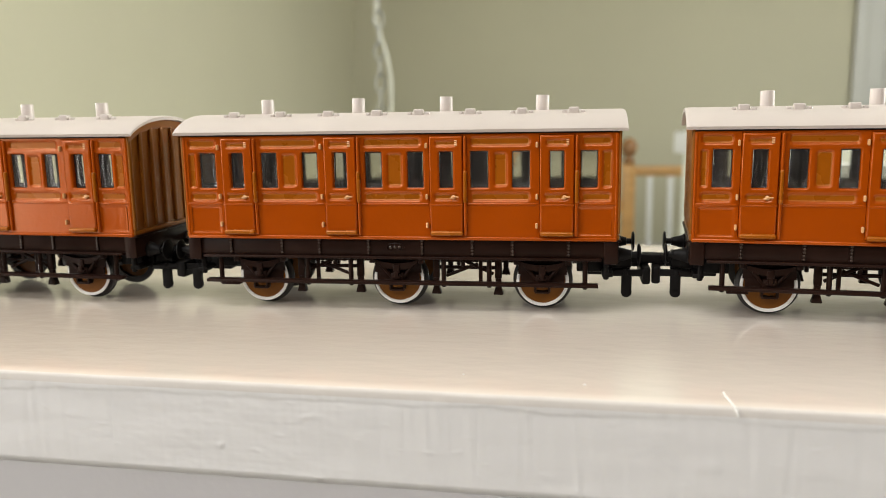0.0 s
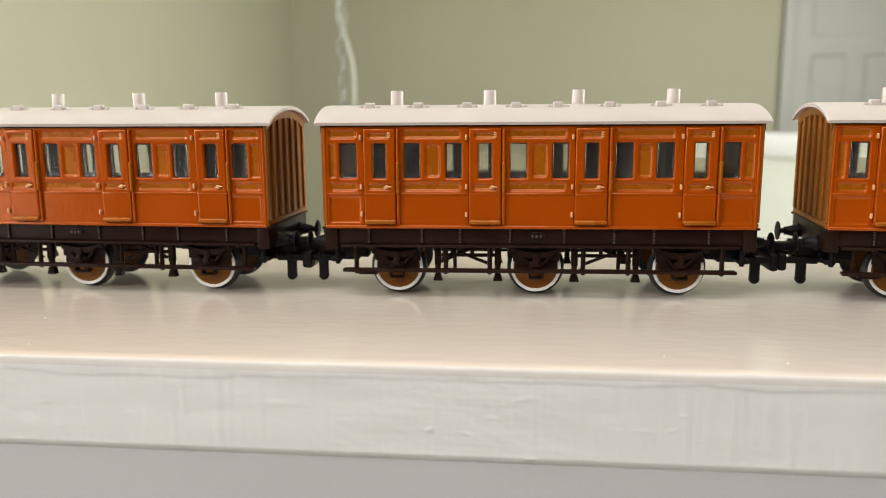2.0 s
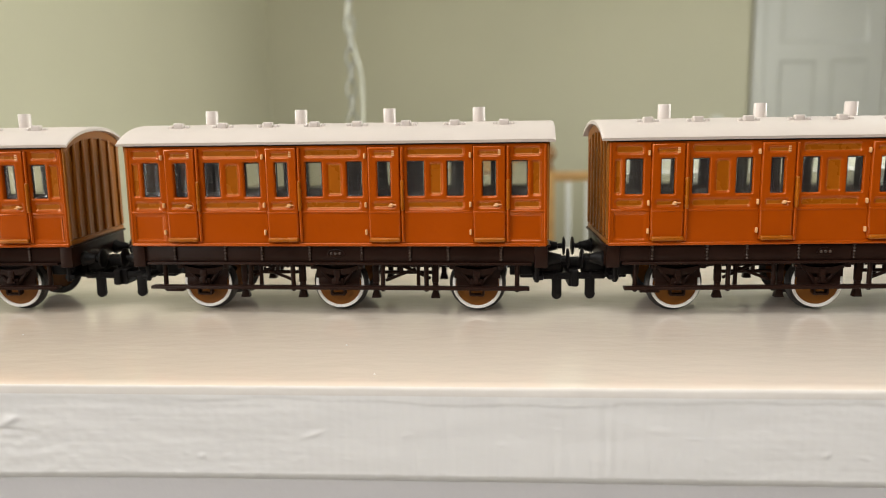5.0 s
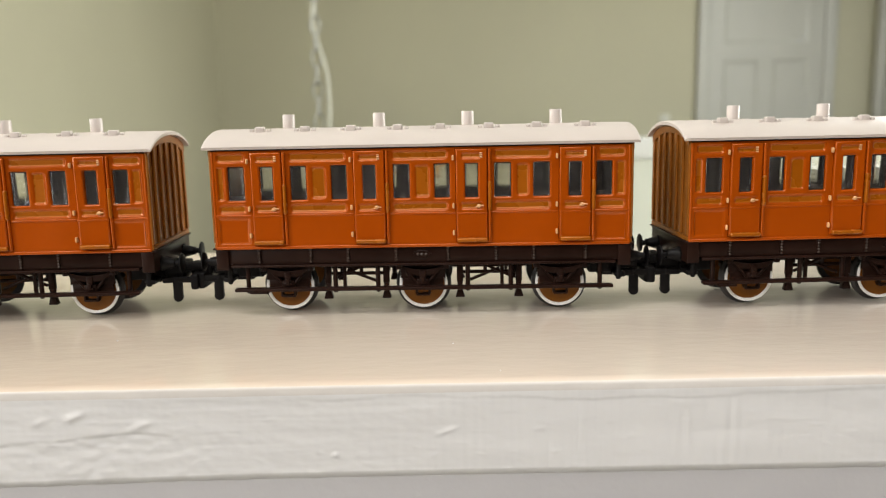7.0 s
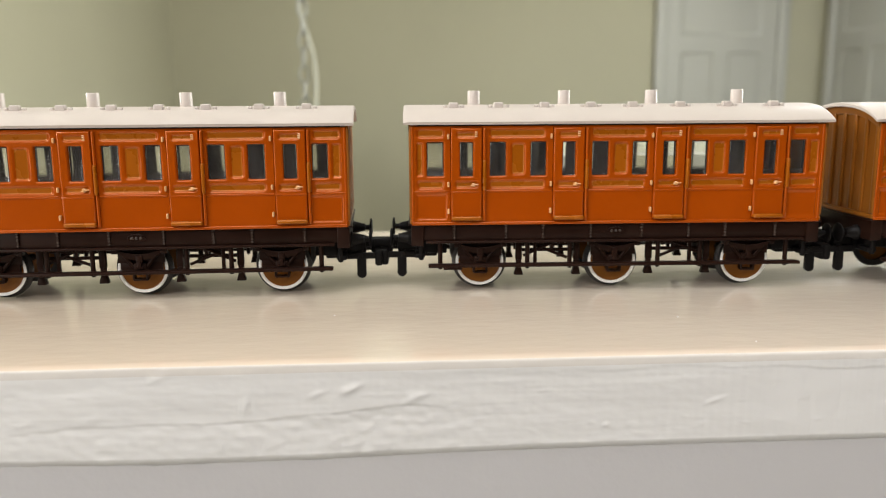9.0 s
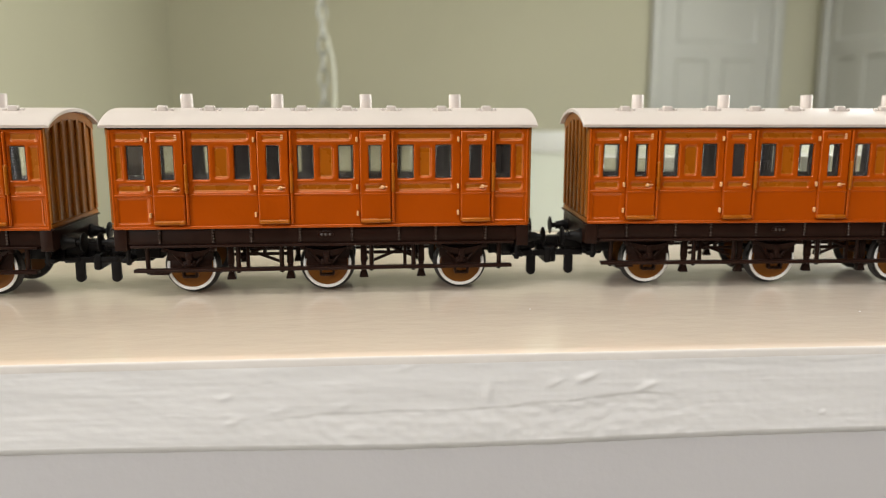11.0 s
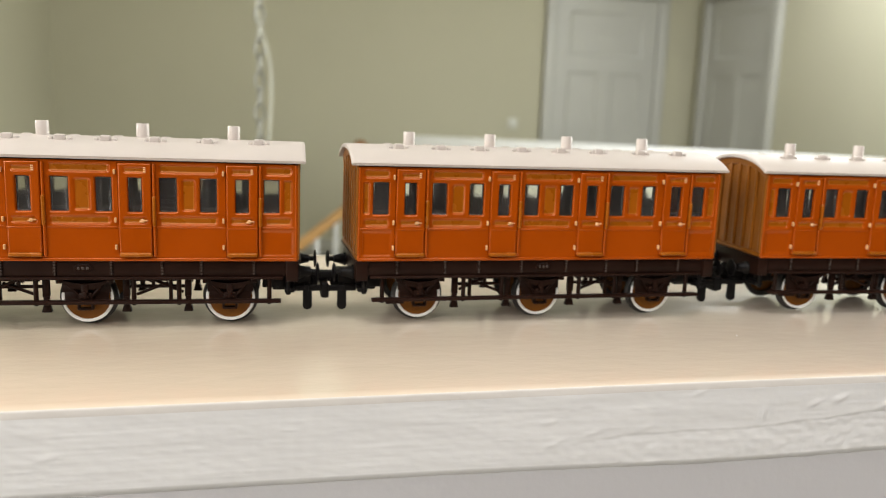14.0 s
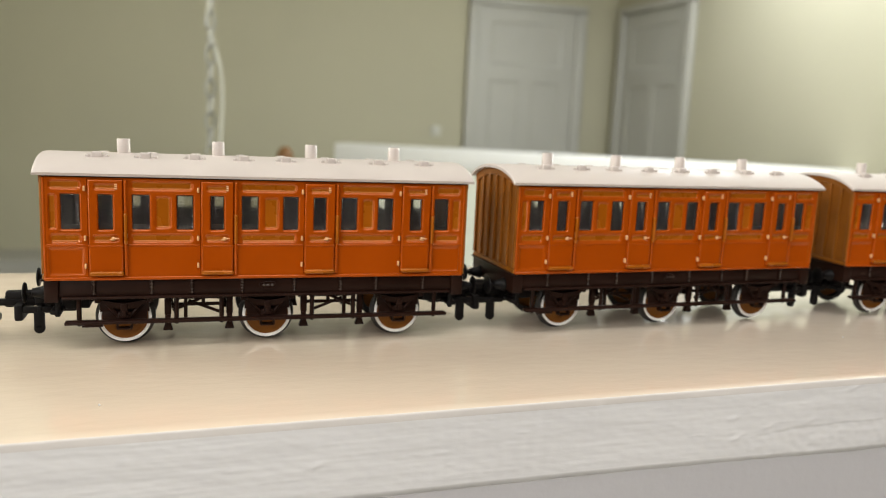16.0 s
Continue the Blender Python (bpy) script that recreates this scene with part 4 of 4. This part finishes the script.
# light switch beside the door
bm = bmesh.new()
box(bm, 1.84, 1.925, Y_BACK - 0.012, Y_BACK - 0.001, 0.905, 0.99, 0.004)
sw = solid("light_switch", bm, SWITCH, "square white plastic light switch on the wall", "switch")
bm = bmesh.new()
box(bm, 1.872, 1.892, Y_BACK - 0.016, Y_BACK - 0.0125, 0.93, 0.965, 0.002)
part("rocker", bm, SWITCH, sw, scale=1)


def parapet():
    """The white half wall with its thick cap across the landing."""
    p = thing("half_wall", "white-capped pale green half wall on the landing", "half wall", kind="structure", at=pose(0.82, 4.62, 0, 0, 0, -28))
    bm = bmesh.new()
    box(bm, 0.03, 2.9, 0.0, 0.14, 0.0, 0.76)
    part("wall_panel", bm, MINT, p, scale=1)
    bm = bmesh.new()
    box(bm, -0.02, 2.92, -0.03, 0.17, 0.76, 0.88, 0.012)
    part("cap", bm, WHITE, p, "white-painted cap", scale=1)


parapet()


def balustrade():
    b = thing("balustrade", "pine handrail and newel post with white balusters", "balustrade", at=pose(0.565, 5.115, 0))
    bm = bmesh.new()
    box(bm, -0.042, 0.042, -0.042, 0.042, 0.0, 0.66, 0.006)
    post = part("newel_post", bm, PINE, b, "square pine newel post", scale=1)
    bm = bmesh.new()
    lathe(bm, [(0.03, 0.66), (0.045, 0.675), (0.03, 0.69), (0.026, 0.71), (0.045, 0.73), (0.055, 0.765), (0.045, 0.80), (0.02, 0.825)], seg=20)
    part("finial", bm, DARKWOOD, post, "brown turned finial", scale=1)
    bm = bmesh.new()
    box(bm, 0.042, 1.6, -0.03, 0.03, 0.585, 0.648, 0.012)
    part("handrail", bm, PINE, b, "pine handrail", scale=1)
    for k in range(12):
        bm = bmesh.new()
        x = 0.135 + k * 0.127
        box(bm, x - 0.017, x + 0.017, -0.017, 0.017, 0.0, 0.588, 0.004)
        part("baluster", bm, WHITE, b, "white square baluster", scale=1)
    bm = bmesh.new()
    box(bm, -1.35, 0.0, -0.03, 0.03, -0.032, 0.032, 0.012, turn=Matrix.Translation((-0.03, 0, 0.41)) @ Matrix.Rotation(radians(-39), 4, "Y"))
    part("sloping_handrail", bm, PINE, b, "pine handrail going down the stair", scale=1)
    for k in range(5):
        bm = bmesh.new()
        x = -0.15 - k * 0.127
        box(bm, x - 0.017, x + 0.017, -0.017, 0.017, -1.0, 0.40 + x * 0.81, 0.004)
        part("baluster", bm, WHITE, b, "white square baluster", scale=1)


balustrade()


def hanging_chain():
    """A light fitting's chain, hung from the ceiling, with a pale cord bowing out beside it."""
    c = thing("hanging_chain", "pale hanging lamp chain with a white cord beside it", "lamp chain", at=pose(-0.0485, 1.328, 0))
    link = bmesh.new()
    n, m = 16, 8
    ring = []
    for k in range(n):
        a = 2 * math.pi * k / n
        cx, cz = 0.0085 * math.cos(a), 0.0175 * math.sin(a)
        out = Vector((math.cos(a), 0, math.sin(a)))
        ring.append([link.verts.new(Vector((cx, 0, cz)) + out * (0.0023 * math.cos(q)) + Vector((0, 0.0023 * math.sin(q), 0))) for q in (2 * math.pi * i / m for i in range(m))])
    for k in range(n):
        for i in range(m):
            link.faces.new([ring[k][i], ring[(k + 1) % n][i], ring[(k + 1) % n][(i + 1) % m], ring[k][(i + 1) % m]])
    me = finish(link, "link", CHAIN, 1.0)
    k = 0
    z = 0.86
    while z < CEIL - 0.01:
        part("link", me, CHAIN, c, at=pose(0, 0, z, 0, 0, 90 * (k % 2) + 20))
        z += 0.0295
        k += 1
    pts = [(0.004, 0.0, 0.80), (0.013, 0, 0.95), (0.020, 0, 1.04), (0.0215, 0, 1.09), (0.018, 0, 1.135), (0.006, 0, 1.175), (-0.001, 0, 1.20), (-0.006, 0, 1.23), (0.004, 0, 1.28), (-0.003, 0, 1.36), (0.004, 0, 1.5), (0, 0, 1.9), (0, 0, CEIL)]
    cu = bpy.data.curves.new("cord", "CURVE")
    cu.dimensions, cu.bevel_depth, cu.bevel_resolution = "3D", 0.0035, 3
    sp = cu.splines.new("NURBS")
    sp.points.add(len(pts) - 1)
    for p, q in zip(sp.points, pts):
        p.co = (*q, 1)
    sp.use_endpoint_u, sp.order_u = True, 3
    tmp_ob = bpy.data.objects.new("cord_curve", cu)
    me = bpy.data.meshes.new_from_object(tmp_ob)
    bpy.data.objects.remove(tmp_ob)
    me.materials.clear()
    me.materials.append(CORD)
    part("cord", me, CORD, c, "white flexible cord")


hanging_chain()
